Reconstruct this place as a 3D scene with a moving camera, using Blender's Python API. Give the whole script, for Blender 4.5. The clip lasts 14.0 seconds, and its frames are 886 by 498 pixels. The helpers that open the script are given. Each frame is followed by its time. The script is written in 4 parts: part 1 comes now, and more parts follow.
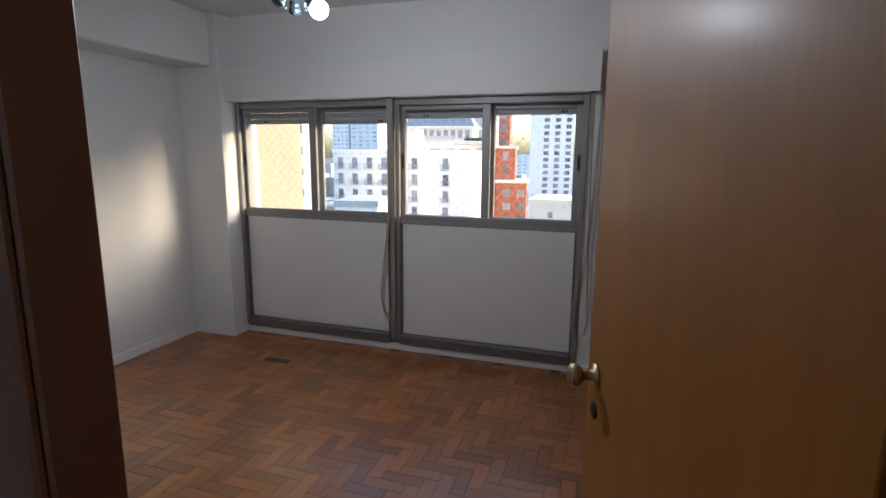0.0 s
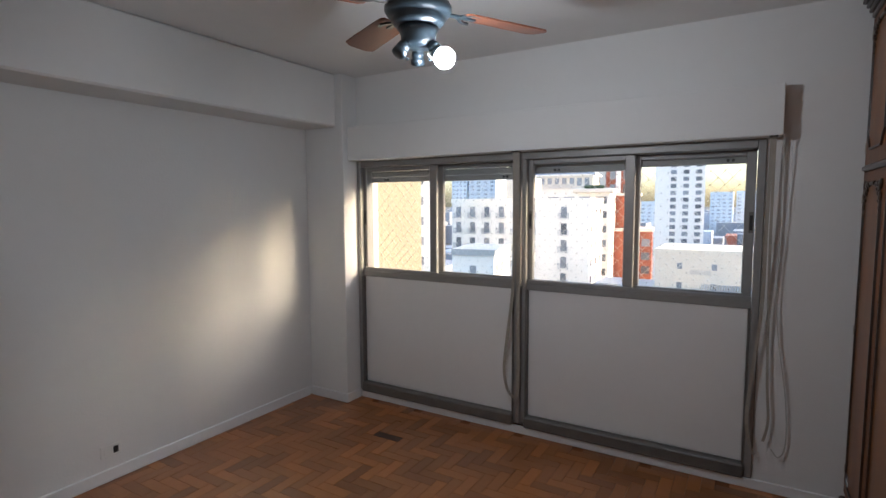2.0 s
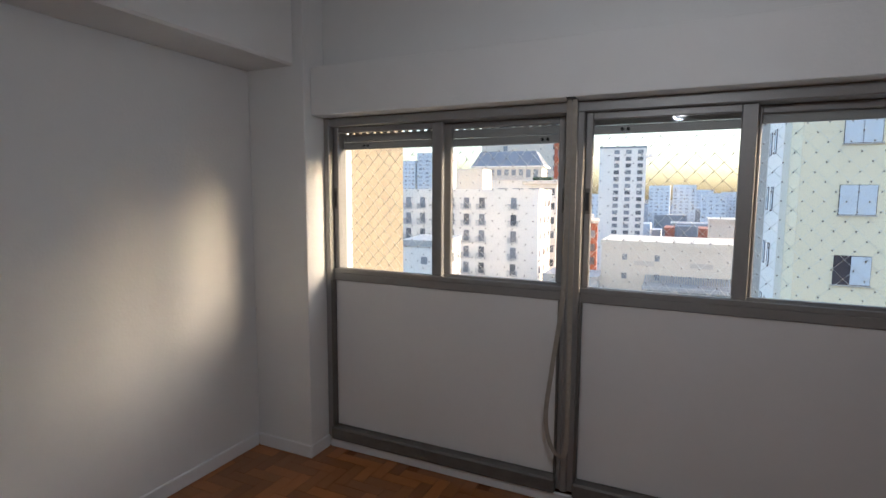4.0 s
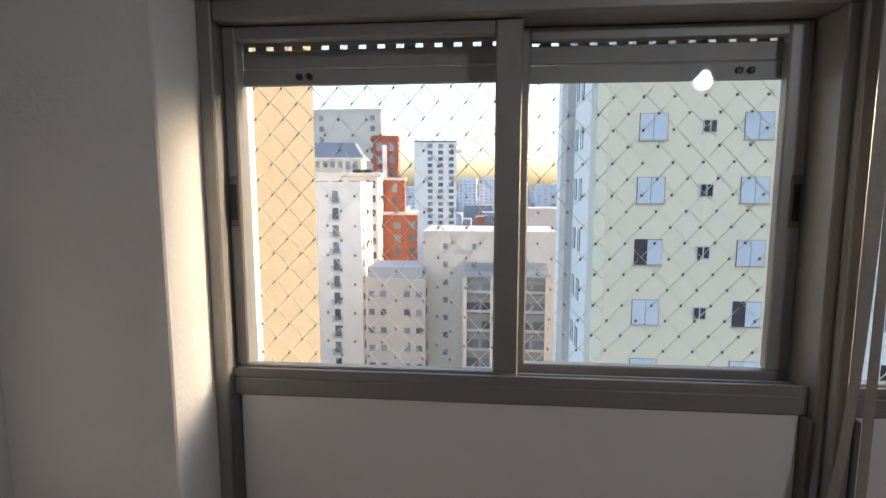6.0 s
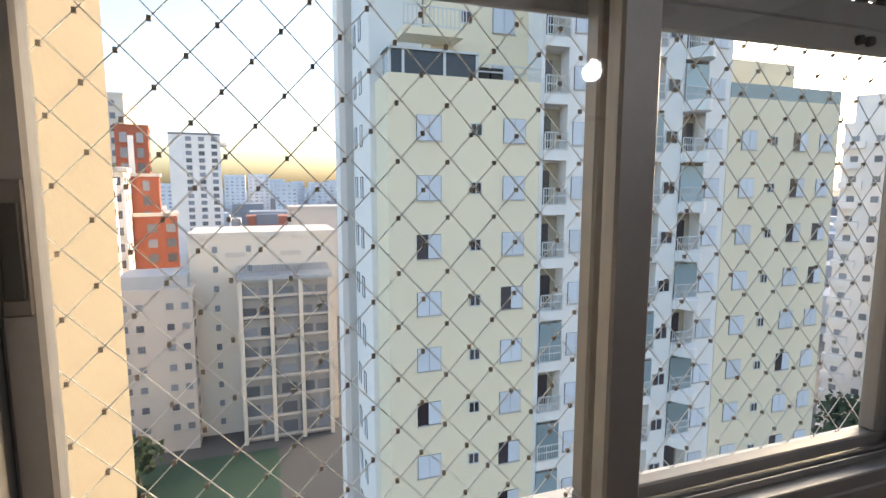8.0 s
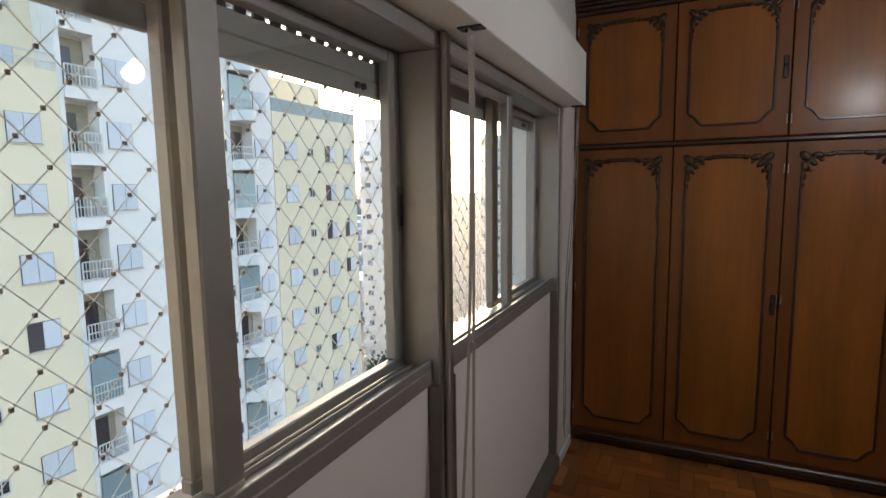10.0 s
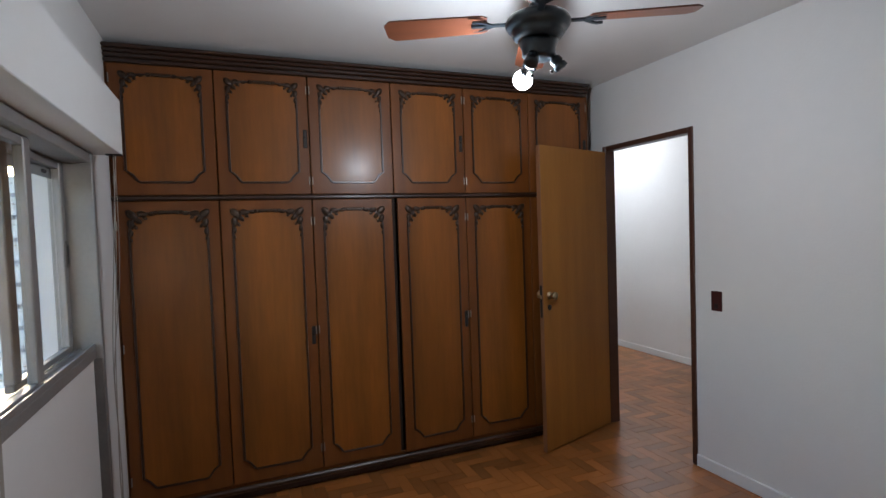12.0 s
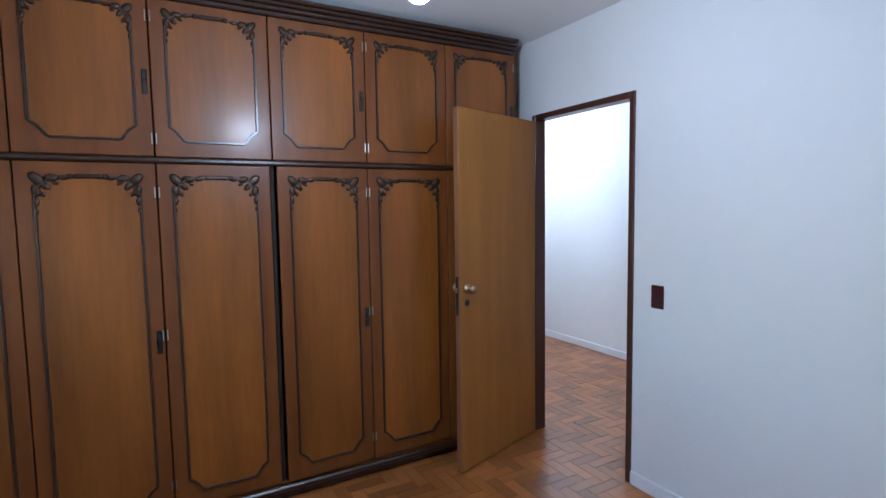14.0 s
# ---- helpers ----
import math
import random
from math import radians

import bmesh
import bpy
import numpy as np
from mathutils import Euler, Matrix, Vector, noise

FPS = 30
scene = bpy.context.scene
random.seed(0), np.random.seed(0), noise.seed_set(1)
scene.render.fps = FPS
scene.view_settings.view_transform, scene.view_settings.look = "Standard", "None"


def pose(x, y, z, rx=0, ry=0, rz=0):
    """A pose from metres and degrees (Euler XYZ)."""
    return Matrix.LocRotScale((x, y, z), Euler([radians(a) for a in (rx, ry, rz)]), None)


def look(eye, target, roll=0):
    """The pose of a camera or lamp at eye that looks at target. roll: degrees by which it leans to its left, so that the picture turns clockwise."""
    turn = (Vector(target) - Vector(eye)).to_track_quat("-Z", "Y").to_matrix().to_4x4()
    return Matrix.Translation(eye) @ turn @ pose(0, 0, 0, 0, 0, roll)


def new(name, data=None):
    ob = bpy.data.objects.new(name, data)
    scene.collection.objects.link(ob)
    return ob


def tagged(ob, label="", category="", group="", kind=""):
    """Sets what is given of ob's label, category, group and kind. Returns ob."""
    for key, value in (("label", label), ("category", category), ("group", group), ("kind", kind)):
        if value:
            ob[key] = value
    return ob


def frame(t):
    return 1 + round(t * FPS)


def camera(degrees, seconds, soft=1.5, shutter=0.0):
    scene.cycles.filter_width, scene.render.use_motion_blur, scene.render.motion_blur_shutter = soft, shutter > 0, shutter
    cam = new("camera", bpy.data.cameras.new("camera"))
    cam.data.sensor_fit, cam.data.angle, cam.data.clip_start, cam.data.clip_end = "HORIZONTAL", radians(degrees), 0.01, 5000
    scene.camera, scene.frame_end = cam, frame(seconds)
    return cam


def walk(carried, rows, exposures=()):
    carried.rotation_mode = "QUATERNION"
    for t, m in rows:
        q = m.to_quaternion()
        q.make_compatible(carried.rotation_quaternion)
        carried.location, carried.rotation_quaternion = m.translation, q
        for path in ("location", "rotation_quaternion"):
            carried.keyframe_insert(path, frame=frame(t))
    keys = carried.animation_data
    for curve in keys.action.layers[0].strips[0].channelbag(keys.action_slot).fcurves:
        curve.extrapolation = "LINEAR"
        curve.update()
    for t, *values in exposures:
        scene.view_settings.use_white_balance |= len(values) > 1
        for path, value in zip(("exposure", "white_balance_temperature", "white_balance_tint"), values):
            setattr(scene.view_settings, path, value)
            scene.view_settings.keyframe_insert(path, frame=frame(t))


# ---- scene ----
cam = camera(80.8, 14.0)
EXPOSURE = [(0.0, 2.75, 6000, 11), (0.5, 2.85, 5950, 11), (1.5, 2.72, 6150, 12), (2.7, 2.7, 6200, 12), (5.0, 2.25, 6350, 14), (6.5, 2.3, 6450, 14), (7.2, 2.25, 6500, 14), (9.5, 2.25, 6900, 13), (10.0, 2.6, 6850, 12), (10.5, 2.85, 6600, 11), (11.5, 2.95, 6200, 11), (12.5, 3.2, 5900, 11), (14.0, 3.75, 5050, 9)]
PATH = [
    (0, (2.954, -3.742, 1.549), (2.342, -1.872, 1.192), 0.46),
    (0.5, (2.821, -3.475, 1.585), (1.941, -1.693, 1.364), -0.49),
    (1, (2.78, -3.408, 1.624), (1.805, -1.67, 1.464), -0.46),
    (1.5, (2.778, -3.396, 1.623), (1.755, -1.684, 1.469), -0.46),
    (2, (2.724, -3.373, 1.617), (1.7, -1.664, 1.441), -0.27),
    (2.5, (2.638, -3.224, 1.589), (1.611, -1.517, 1.406), 0.27),
    (5, (1.128, -1.936, 1.521), (0.581, -0.028, 1.275), -0.2),
    (5.5, (0.82, -1.597, 1.521), (0.465, 0.354, 1.266), -0.3),
    (6, (0.6, -1.24, 1.534), (0.416, 0.738, 1.297), 0.0),
    (6.5, (0.404, -0.942, 1.549), (0.421, 1.043, 1.309), -0.1),
    (7, (0.318, -0.692, 1.557), (0.505, 1.286, 1.316), -0.3),
    (9.5, (0.077, -0.545, 1.554), (1.618, 0.708, 1.321), -0.3),
    (10, (0.085, -0.657, 1.551), (1.886, 0.182, 1.322), -0.8),
    (10.5, (0.046, -0.683, 1.517), (2.02, -0.419, 1.325), 0.6),
    (11, (0.009, -0.658, 1.525), (1.991, -0.888, 1.392), -0.3),
    (11.5, (-0.03, -0.637, 1.539), (1.889, -1.192, 1.444), -1.2),
    (12, (-0.048, -0.639, 1.558), (1.803, -1.391, 1.478), -2.0),
    (12.5, (-0.054, -0.652, 1.547), (1.751, -1.509, 1.468), -2.2),
    (13, (-0.025, -0.677, 1.538), (1.752, -1.589, 1.434), -2.0),
    (13.5, (0.132, -0.803, 1.528), (1.887, -1.753, 1.392), -1.7),
    (14, (0.451, -1.064, 1.538), (2.188, -2.043, 1.38), -0.9),
]
walk(cam, [(t, look(eye, target, roll)) for t, eye, target, roll in PATH], EXPOSURE)

# ---- light ----
world = bpy.data.worlds.new("sky")
scene.world = world
world.use_nodes = True
wn = world.node_tree.nodes
sky = wn.new("ShaderNodeTexSky")
sky.sky_type = "NISHITA"
sky.sun_disc = False
SUN_AZ, SUN_EL = 70.0, 13.0          # degrees right of the window's normal, degrees up
sky.sun_elevation = radians(SUN_EL)
sky.sun_rotation = radians(SUN_AZ)
sky.dust_density = 3.0
sky.ozone_density = 1.6
sky.air_density = 1.0
wn["Background"].inputs["Strength"].default_value = 0.15
world.node_tree.links.new(sky.outputs[0], wn["Background"].inputs["Color"])

sun_data = bpy.data.lights.new("sun", "SUN")
sun_data.energy, sun_data.angle, sun_data.color = 0.6, radians(14), (1.0, 0.80, 0.58)
sun = new("sun", sun_data)
SUN_DIR = Vector((math.sin(radians(SUN_AZ)) * math.cos(radians(SUN_EL)), math.cos(radians(SUN_AZ)) * math.cos(radians(SUN_EL)), math.sin(radians(SUN_EL))))
sun.matrix_world = look((0, 0, 30), Vector((0, 0, 30)) - SUN_DIR)

BULB = Vector((1.752, -1.735, 2.131))
lamp_data = bpy.data.lights.new("bulb_light", "POINT")
lamp_data.energy, lamp_data.color, lamp_data.shadow_soft_size = 1.75, (0.80, 0.90, 1.0), 0.045
bulb_light = new("bulb_light", lamp_data)
bulb_light.location = BULB - Vector((0, 0, 0.02))
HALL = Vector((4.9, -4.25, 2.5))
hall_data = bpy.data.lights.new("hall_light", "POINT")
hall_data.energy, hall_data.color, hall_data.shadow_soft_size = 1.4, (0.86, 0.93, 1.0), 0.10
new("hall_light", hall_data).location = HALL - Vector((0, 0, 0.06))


# ---- materials ----
def lin(h):
    """Linear colour from a hex string."""
    c = [int(h[i:i + 2], 16) / 255 for i in (0, 2, 4)]
    return tuple(v / 12.92 if v < 0.04045 else ((v + 0.055) / 1.055) ** 2.4 for v in c) + (1,)


def mat(name, col, rough=0.6, metal=0.0, vary=0.08, scale=3.0, bump=0.0, bscale=60.0, piece=0.0, island=0.0, stretch=(1, 1, 1), spec=0.5, grain=0.0, coat=0.0):
    """A surface: base colour with two scales of variation, relief, and a shade of its own for each piece."""
    m = bpy.data.materials.new(name)
    m.use_nodes = True
    t = m.node_tree
    n, l = t.nodes, t.links
    b = n["Principled BSDF"]
    b.inputs["Roughness"].default_value, b.inputs["Metallic"].default_value = rough, metal
    b.inputs["Specular IOR Level"].default_value = spec
    b.inputs["Coat Weight"].default_value = coat
    b.inputs["Coat Roughness"].default_value = 0.24
    co = n.new("ShaderNodeTexCoord")
    mp = n.new("ShaderNodeMapping")
    mp.inputs["Scale"].default_value = stretch
    l.new(co.outputs["Object"], mp.inputs["Vector"])
    big, fine = n.new("ShaderNodeTexNoise"), n.new("ShaderNodeTexNoise")
    big.inputs["Scale"].default_value, fine.inputs["Scale"].default_value = scale, scale * 11
    big.inputs["Detail"].default_value, fine.inputs["Detail"].default_value = 4, 6
    for x in (big, fine):
        l.new(mp.outputs[0], x.inputs["Vector"])
    val = n.new("ShaderNodeMath")
    val.operation = "MULTIPLY_ADD"
    l.new(big.outputs["Fac"], val.inputs[0])
    val.inputs[1].default_value, val.inputs[2].default_value = 2 * vary, 1 - vary
    last = val.outputs[0]
    f2 = n.new("ShaderNodeMath")
    f2.operation = "MULTIPLY_ADD"
    l.new(fine.outputs["Fac"], f2.inputs[0])
    g = grain or vary * 0.6
    f2.inputs[1].default_value, f2.inputs[2].default_value = 2 * g, -g
    a = n.new("ShaderNodeMath")
    l.new(last, a.inputs[0]), l.new(f2.outputs[0], a.inputs[1])
    last = a.outputs[0]
    if piece or island:
        src = n.new("ShaderNodeObjectInfo").outputs["Random"] if piece else n.new("ShaderNodeNewGeometry").outputs["Random Per Island"]
        p = n.new("ShaderNodeMath")
        p.operation = "MULTIPLY_ADD"
        l.new(src, p.inputs[0])
        p.inputs[1].default_value, p.inputs[2].default_value = 2 * (piece or island), 1 - (piece or island)
        q = n.new("ShaderNodeMath")
        q.operation = "MULTIPLY"
        l.new(last, q.inputs[0]), l.new(p.outputs[0], q.inputs[1])
        last = q.outputs[0]
    mix = n.new("ShaderNodeVectorMath")
    mix.operation = "SCALE"
    mix.inputs[0].default_value = col[:3]
    l.new(last, mix.inputs["Scale"])
    l.new(mix.outputs[0], b.inputs["Base Color"])
    if bump:
        bn, bp = n.new("ShaderNodeTexNoise"), n.new("ShaderNodeBump")
        bn.inputs["Scale"].default_value, bn.inputs["Detail"].default_value = bscale, 5
        bp.inputs["Strength"].default_value, bp.inputs["Distance"].default_value = bump, 0.004
        l.new(mp.outputs[0], bn.inputs["Vector"]), l.new(bn.outputs["Fac"], bp.inputs["Height"]), l.new(bp.outputs[0], b.inputs["Normal"])
    return m


def glow(name, col, power):
    m = bpy.data.materials.new(name)
    m.use_nodes = True
    b = m.node_tree.nodes["Principled BSDF"]
    b.inputs["Base Color"].default_value = col
    b.inputs["Emission Color"].default_value = col
    b.inputs["Emission Strength"].default_value = power
    return m


def clear_glass(name):
    m = bpy.data.materials.new(name)
    m.use_nodes = True
    t = m.node_tree
    n, l = t.nodes, t.links
    tr, gl, mx, fr = n.new("ShaderNodeBsdfTransparent"), n.new("ShaderNodeBsdfGlossy"), n.new("ShaderNodeMixShader"), n.new("ShaderNodeMath")
    lw = n.new("ShaderNodeLayerWeight")
    lw.inputs["Blend"].default_value = 0.12
    fr.operation = "MULTIPLY_ADD"
    fr.inputs[1].default_value, fr.inputs[2].default_value = 0.35, 0.02
    l.new(lw.outputs["Facing"], fr.inputs[0])
    gl.inputs["Roughness"].default_value = 0.02
    tr.inputs[0].default_value = (0.97, 0.98, 0.975, 1)
    l.new(fr.outputs[0], mx.inputs[0]), l.new(tr.outputs[0], mx.inputs[1]), l.new(gl.outputs[0], mx.inputs[2])
    l.new(mx.outputs[0], n["Material Output"].inputs["Surface"])
    return m


M_WALL = mat("white_wall_paint", (0.74, 0.74, 0.73), 0.75, vary=0.03, scale=1.2, bump=0.25, bscale=70, spec=0.3)
M_CEIL = mat("ceiling_paint", (0.76, 0.76, 0.75), 0.8, vary=0.03, scale=1.0, bump=0.15, bscale=60, spec=0.2)
M_TRIM = mat("white_gloss_trim", (0.78, 0.79, 0.80), 0.35, vary=0.04, scale=4, bump=0.1)
M_PANEL = mat("white_window_panel", (0.74, 0.73, 0.72), 0.55, vary=0.03, scale=2, bump=0.1, bscale=40)
M_ALU = mat("dull_aluminium", (0.28, 0.273, 0.265), 0.48, metal=0.35, vary=0.12, scale=5, bump=0.1, bscale=90)
M_ALU_DARK = mat("stained_aluminium", (0.15, 0.14, 0.13), 0.55, metal=0.3, vary=0.25, scale=9, bump=0.15)
M_BLIND = mat("grey_blind_plastic", (0.34, 0.34, 0.33), 0.5, vary=0.08, scale=6)
M_BLACK = mat("black_plastic", (0.015, 0.015, 0.016), 0.4, vary=0.1)
M_STRAP = mat("woven_blind_strap", (0.32, 0.29, 0.25), 0.9, vary=0.2, scale=40, bump=0.3, bscale=300)
M_CORD = mat("pale_cord", (0.45, 0.44, 0.42), 0.8, vary=0.1, scale=20)
M_WARD = mat("wardrobe_mahogany", (0.145, 0.045, 0.007), 0.44, spec=0.28, vary=0.55, scale=1.6, bump=0.08, bscale=30, stretch=(6, 6, 0.5), grain=0.10, coat=0.22)
M_WARD_PANEL = mat("wardrobe_panel_veneer", (0.188, 0.061, 0.007), 0.42, spec=0.28, vary=0.8, scale=1.3, bump=0.05, bscale=30, stretch=(4, 4, 0.4), grain=0.22, piece=0.12, coat=0.30)
M_WARD_DARK = mat("dark_carved_wood", (0.030, 0.012, 0.006), 0.30, vary=0.25, scale=12, bump=0.3, bscale=80, coat=0.4)
M_CARVE = mat("carved_ornament_gilding", (0.042, 0.022, 0.011), 0.3, metal=0.35, vary=0.4, scale=45, bump=0.5, bscale=120)
M_INSIDE = mat("wardrobe_inside", (0.02, 0.012, 0.008), 0.8, vary=0.1)
M_DOOR = mat("door_veneer", (0.30, 0.122, 0.020), 0.50, spec=0.3, vary=0.25, scale=1.5, bump=0.05, bscale=40, stretch=(7, 7, 0.5), grain=0.12, coat=0.10)
M_DOOR_EDGE = mat("door_edge_wood", (0.20, 0.085, 0.035), 0.5, vary=0.2, scale=3, stretch=(6, 6, .5))
M_JAMB = mat("door_frame_wood", (0.060, 0.020, 0.010), 0.45, vary=0.2, scale=3, stretch=(6, 6, 0.5), grain=0.1, coat=0.3)
M_BRASS = mat("aged_brass", (0.42, 0.33, 0.20), 0.28, metal=1.0, vary=0.15, scale=20)
M_IRON = mat("dark_iron", (0.03, 0.028, 0.026), 0.45, metal=0.6, vary=0.2, scale=20)
M_STEEL = mat("bright_hinge_steel", (0.42, 0.39, 0.34), 0.4, metal=1.0, vary=0.1, scale=20)
M_FAN = mat("dark_blue_green_enamel", (0.018, 0.028, 0.036), 0.3, metal=0.2, vary=0.15, scale=15, coat=0.4)
M_BLADE = mat("fan_blade_wood", (0.16, 0.052, 0.025), 0.42, vary=0.2, scale=2, stretch=(1, 8, 8), grain=0.1, coat=0.2)
M_PARQ = mat("parquet_block", (0.32, 0.116, 0.028), 0.32, vary=0.30, scale=2.2, piece=0.34, grain=0.12, bump=0.06, bscale=60, coat=0.42)
M_PARQ_FAR = mat("parquet_rest", (0.32, 0.116, 0.028), 0.32, vary=0.30, scale=2.2, island=0.34, grain=0.12, bump=0.06, bscale=60, coat=0.42)
M_PARQ_DARK = mat("stained_block", (0.05, 0.022, 0.012), 0.5, vary=0.2, scale=6)
M_GROUT = mat("parquet_bed", (0.20, 0.075, 0.022), 0.8, vary=0.2, scale=8)
M_SWITCH = mat("maroon_switch_plate", (0.05, 0.012, 0.012), 0.35, vary=0.1)
M_SOCKET = mat("white_socket_plastic", (0.72, 0.72, 0.70), 0.4, vary=0.05)
M_NET = mat("nylon_net_cord", (0.78, 0.75, 0.70), 0.7, vary=0.1, scale=30)
M_KNOT = mat("net_knot", (0.22, 0.18, 0.14), 0.8, vary=0.2, scale=30)
M_BULB = glow("lit_bulb", (1, 1, 1, 1), 22)
M_GLASS = clear_glass("window_glass")
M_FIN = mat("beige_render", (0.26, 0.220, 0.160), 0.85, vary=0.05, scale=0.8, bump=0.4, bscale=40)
M_YEL = mat("pale_yellow_render", (0.86, 0.735, 0.53), 0.85, vary=0.05, scale=0.15, bump=0.2, bscale=8)
M_WHT = mat("white_render", (0.85, 0.80, 0.75), 0.85, vary=0.05, scale=0.12, bump=0.2, bscale=8)
M_GRY = mat("grey_render", (0.56, 0.50, 0.45), 0.85, vary=0.08, scale=0.12)
M_GRY_DEEP = mat("weathered_grey_concrete", (0.33, 0.31, 0.29), 0.85, vary=0.12, scale=0.15)
M_CREAM = mat("cream_render", (0.70, 0.62, 0.53), 0.85, vary=0.06, scale=0.12)
M_BRICK = mat("red_brick_cladding", (0.34, 0.10, 0.055), 0.85, vary=0.10, scale=0.2)
M_SLATE = mat("slate_roof", (0.20, 0.22, 0.26), 0.7, vary=0.1, scale=0.4)
M_SHEET = mat("corrugated_sheet", (0.42, 0.43, 0.44), 0.55, metal=0.3, vary=0.12, scale=0.5)
M_TERRA = mat("terracotta_roof", (0.42, 0.17, 0.12), 0.85, vary=0.12, scale=0.2)
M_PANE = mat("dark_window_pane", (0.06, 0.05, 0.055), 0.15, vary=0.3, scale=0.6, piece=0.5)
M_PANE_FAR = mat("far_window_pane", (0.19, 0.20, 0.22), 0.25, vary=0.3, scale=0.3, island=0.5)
M_SHUT = mat("white_roller_shutter", (0.66, 0.68, 0.72), 0.5, vary=0.06, scale=2, piece=0.08)
M_RAILW = mat("white_balcony_rail", (0.62, 0.62, 0.60), 0.5, vary=0.05)
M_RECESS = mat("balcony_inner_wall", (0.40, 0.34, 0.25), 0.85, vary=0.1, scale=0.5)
M_BGLASS = mat("balcony_glazing", (0.30, 0.38, 0.40), 0.12, vary=0.15, scale=0.5, piece=0.3)
M_GROUND = mat("city_ground", (0.11, 0.105, 0.10), 0.9, vary=0.35, scale=0.02)
M_COURT = mat("green_court", (0.035, 0.075, 0.05), 0.85, vary=0.1, scale=0.2)
M_LEAF = mat("dark_foliage", (0.035, 0.060, 0.028), 0.8, vary=0.3, scale=0.8, island=0.4)
M_BARK = mat("bark", (0.10, 0.07, 0.05), 0.9, vary=0.2, scale=3)
# evening haze over the far city is mixed into these two base colours
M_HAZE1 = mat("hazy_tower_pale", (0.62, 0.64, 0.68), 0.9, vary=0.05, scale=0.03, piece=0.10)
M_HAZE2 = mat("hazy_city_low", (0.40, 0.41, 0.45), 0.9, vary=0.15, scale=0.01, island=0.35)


# ---- mesh helpers ----
def add_box(bm, lo, hi, bevel=0.0, m=None, slot=0):
    """A box between two corners, with bevelled edges, turned by m."""
    c = [(a + b) / 2 for a, b in zip(lo, hi)]
    s = [abs(b - a) for a, b in zip(lo, hi)]
    r = bmesh.ops.create_cube(bm, size=1, matrix=Matrix.LocRotScale(c, None, s))
    vs = r["verts"]
    if bevel:
        es = list({e for v in vs for e in v.link_edges})
        out = bmesh.ops.bevel(bm, geom=es, offset=bevel, segments=1, affect="EDGES", profile=0.5)
        vs = list({v for v in out["verts"]} | {v for v in vs if v.is_valid})
    if m:
        bmesh.ops.transform(bm, matrix=m, verts=vs)
    return vs


def box_bm(lo, hi, bevel=0.0):
    bm = bmesh.new()
    add_box(bm, lo, hi, bevel)
    return bm


def add_lathe(bm, prof, seg=24, m=None):
    """Turn a profile of (radius, height) about z."""
    rings = []
    for r, z in prof:
        rings.append([bm.verts.new((r * math.cos(2 * math.pi * i / seg), r * math.sin(2 * math.pi * i / seg), z)) for i in range(seg)])
    for a, b in zip(rings, rings[1:]):
        for i in range(seg):
            bm.faces.new((a[i], a[(i + 1) % seg], b[(i + 1) % seg], b[i]))
    bm.faces.new(rings[0][::-1]), bm.faces.new(rings[-1])
    if m:
        bmesh.ops.transform(bm, matrix=m, verts=[v for r in rings for v in r])


def lathe_bm(prof, seg=24, m=None):
    bm = bmesh.new()
    add_lathe(bm, prof, seg, m)
    return bm


def add_sweep(bm, pts, w, d, side=(0, 1, 0), closed=False):
    """A band of width w and depth d along points; side gives the depth's direction."""
    side = Vector(side).normalized()
    pts = [Vector(p) for p in pts]
    n = len(pts)
    rings = []
    for i, p in enumerate(pts):
        a = pts[(i - 1) % n] if (closed or i) else p
        b = pts[(i + 1) % n] if (closed or i < n - 1) else p
        t = (b - a).normalized()
        u = t.cross(side).normalized()
        k = 1.0
        if (closed or 0 < i < n - 1):
            c = max(0.5, math.sqrt(max(0.0, (1 + (p - a).normalized().dot((b - p).normalized())) / 2)))
            k = 1 / c
        h, e = u * w / 2 * k, side * d / 2
        rings.append([bm.verts.new(p + q) for q in (h * 0.6 + e, h - e, -h - e, -h * 0.6 + e)])
    pairs = list(zip(rings, rings[1:])) + ([(rings[-1], rings[0])] if closed else [])
    for a, b in pairs:
        for i in range(4):
            bm.faces.new((a[i], a[(i + 1) % 4], b[(i + 1) % 4], b[i]))
    if not closed:
        bm.faces.new(rings[0][::-1]), bm.faces.new(rings[-1])


def mesh_of(name, bm, material):
    bmesh.ops.recalc_face_normals(bm, faces=bm.faces)
    me = bpy.data.meshes.new(name)
    bm.to_mesh(me)
    bm.free()
    me.materials.append(material)
    return me


def smooth(ob):
    for p in ob.data.polygons:
        p.use_smooth = True
    return ob


def part(name, bm, material, parent=None, label=""):
    """Link a bmesh as one mesh object, under a thing or a part."""
    ob = new(name, mesh_of(name, bm, material))
    if parent:
        ob.parent = parent
    if label:
        ob["label"] = label
    return ob


def piece(name, me, parent, at=(0, 0, 0)):
    ob = new(name, me)
    ob.parent = parent
    ob.location = at
    return ob


def thing(name, label, category, at=(0, 0, 0), group="", kind=""):
    ob = new(name)
    ob.location = at
    ob.empty_display_size = 0.1
    return tagged(ob, label, category, group, kind)


def built(name, bm, material, label, category="", kind="structure", group=""):
    return tagged(part(name, bm, material), label, category, group, kind)

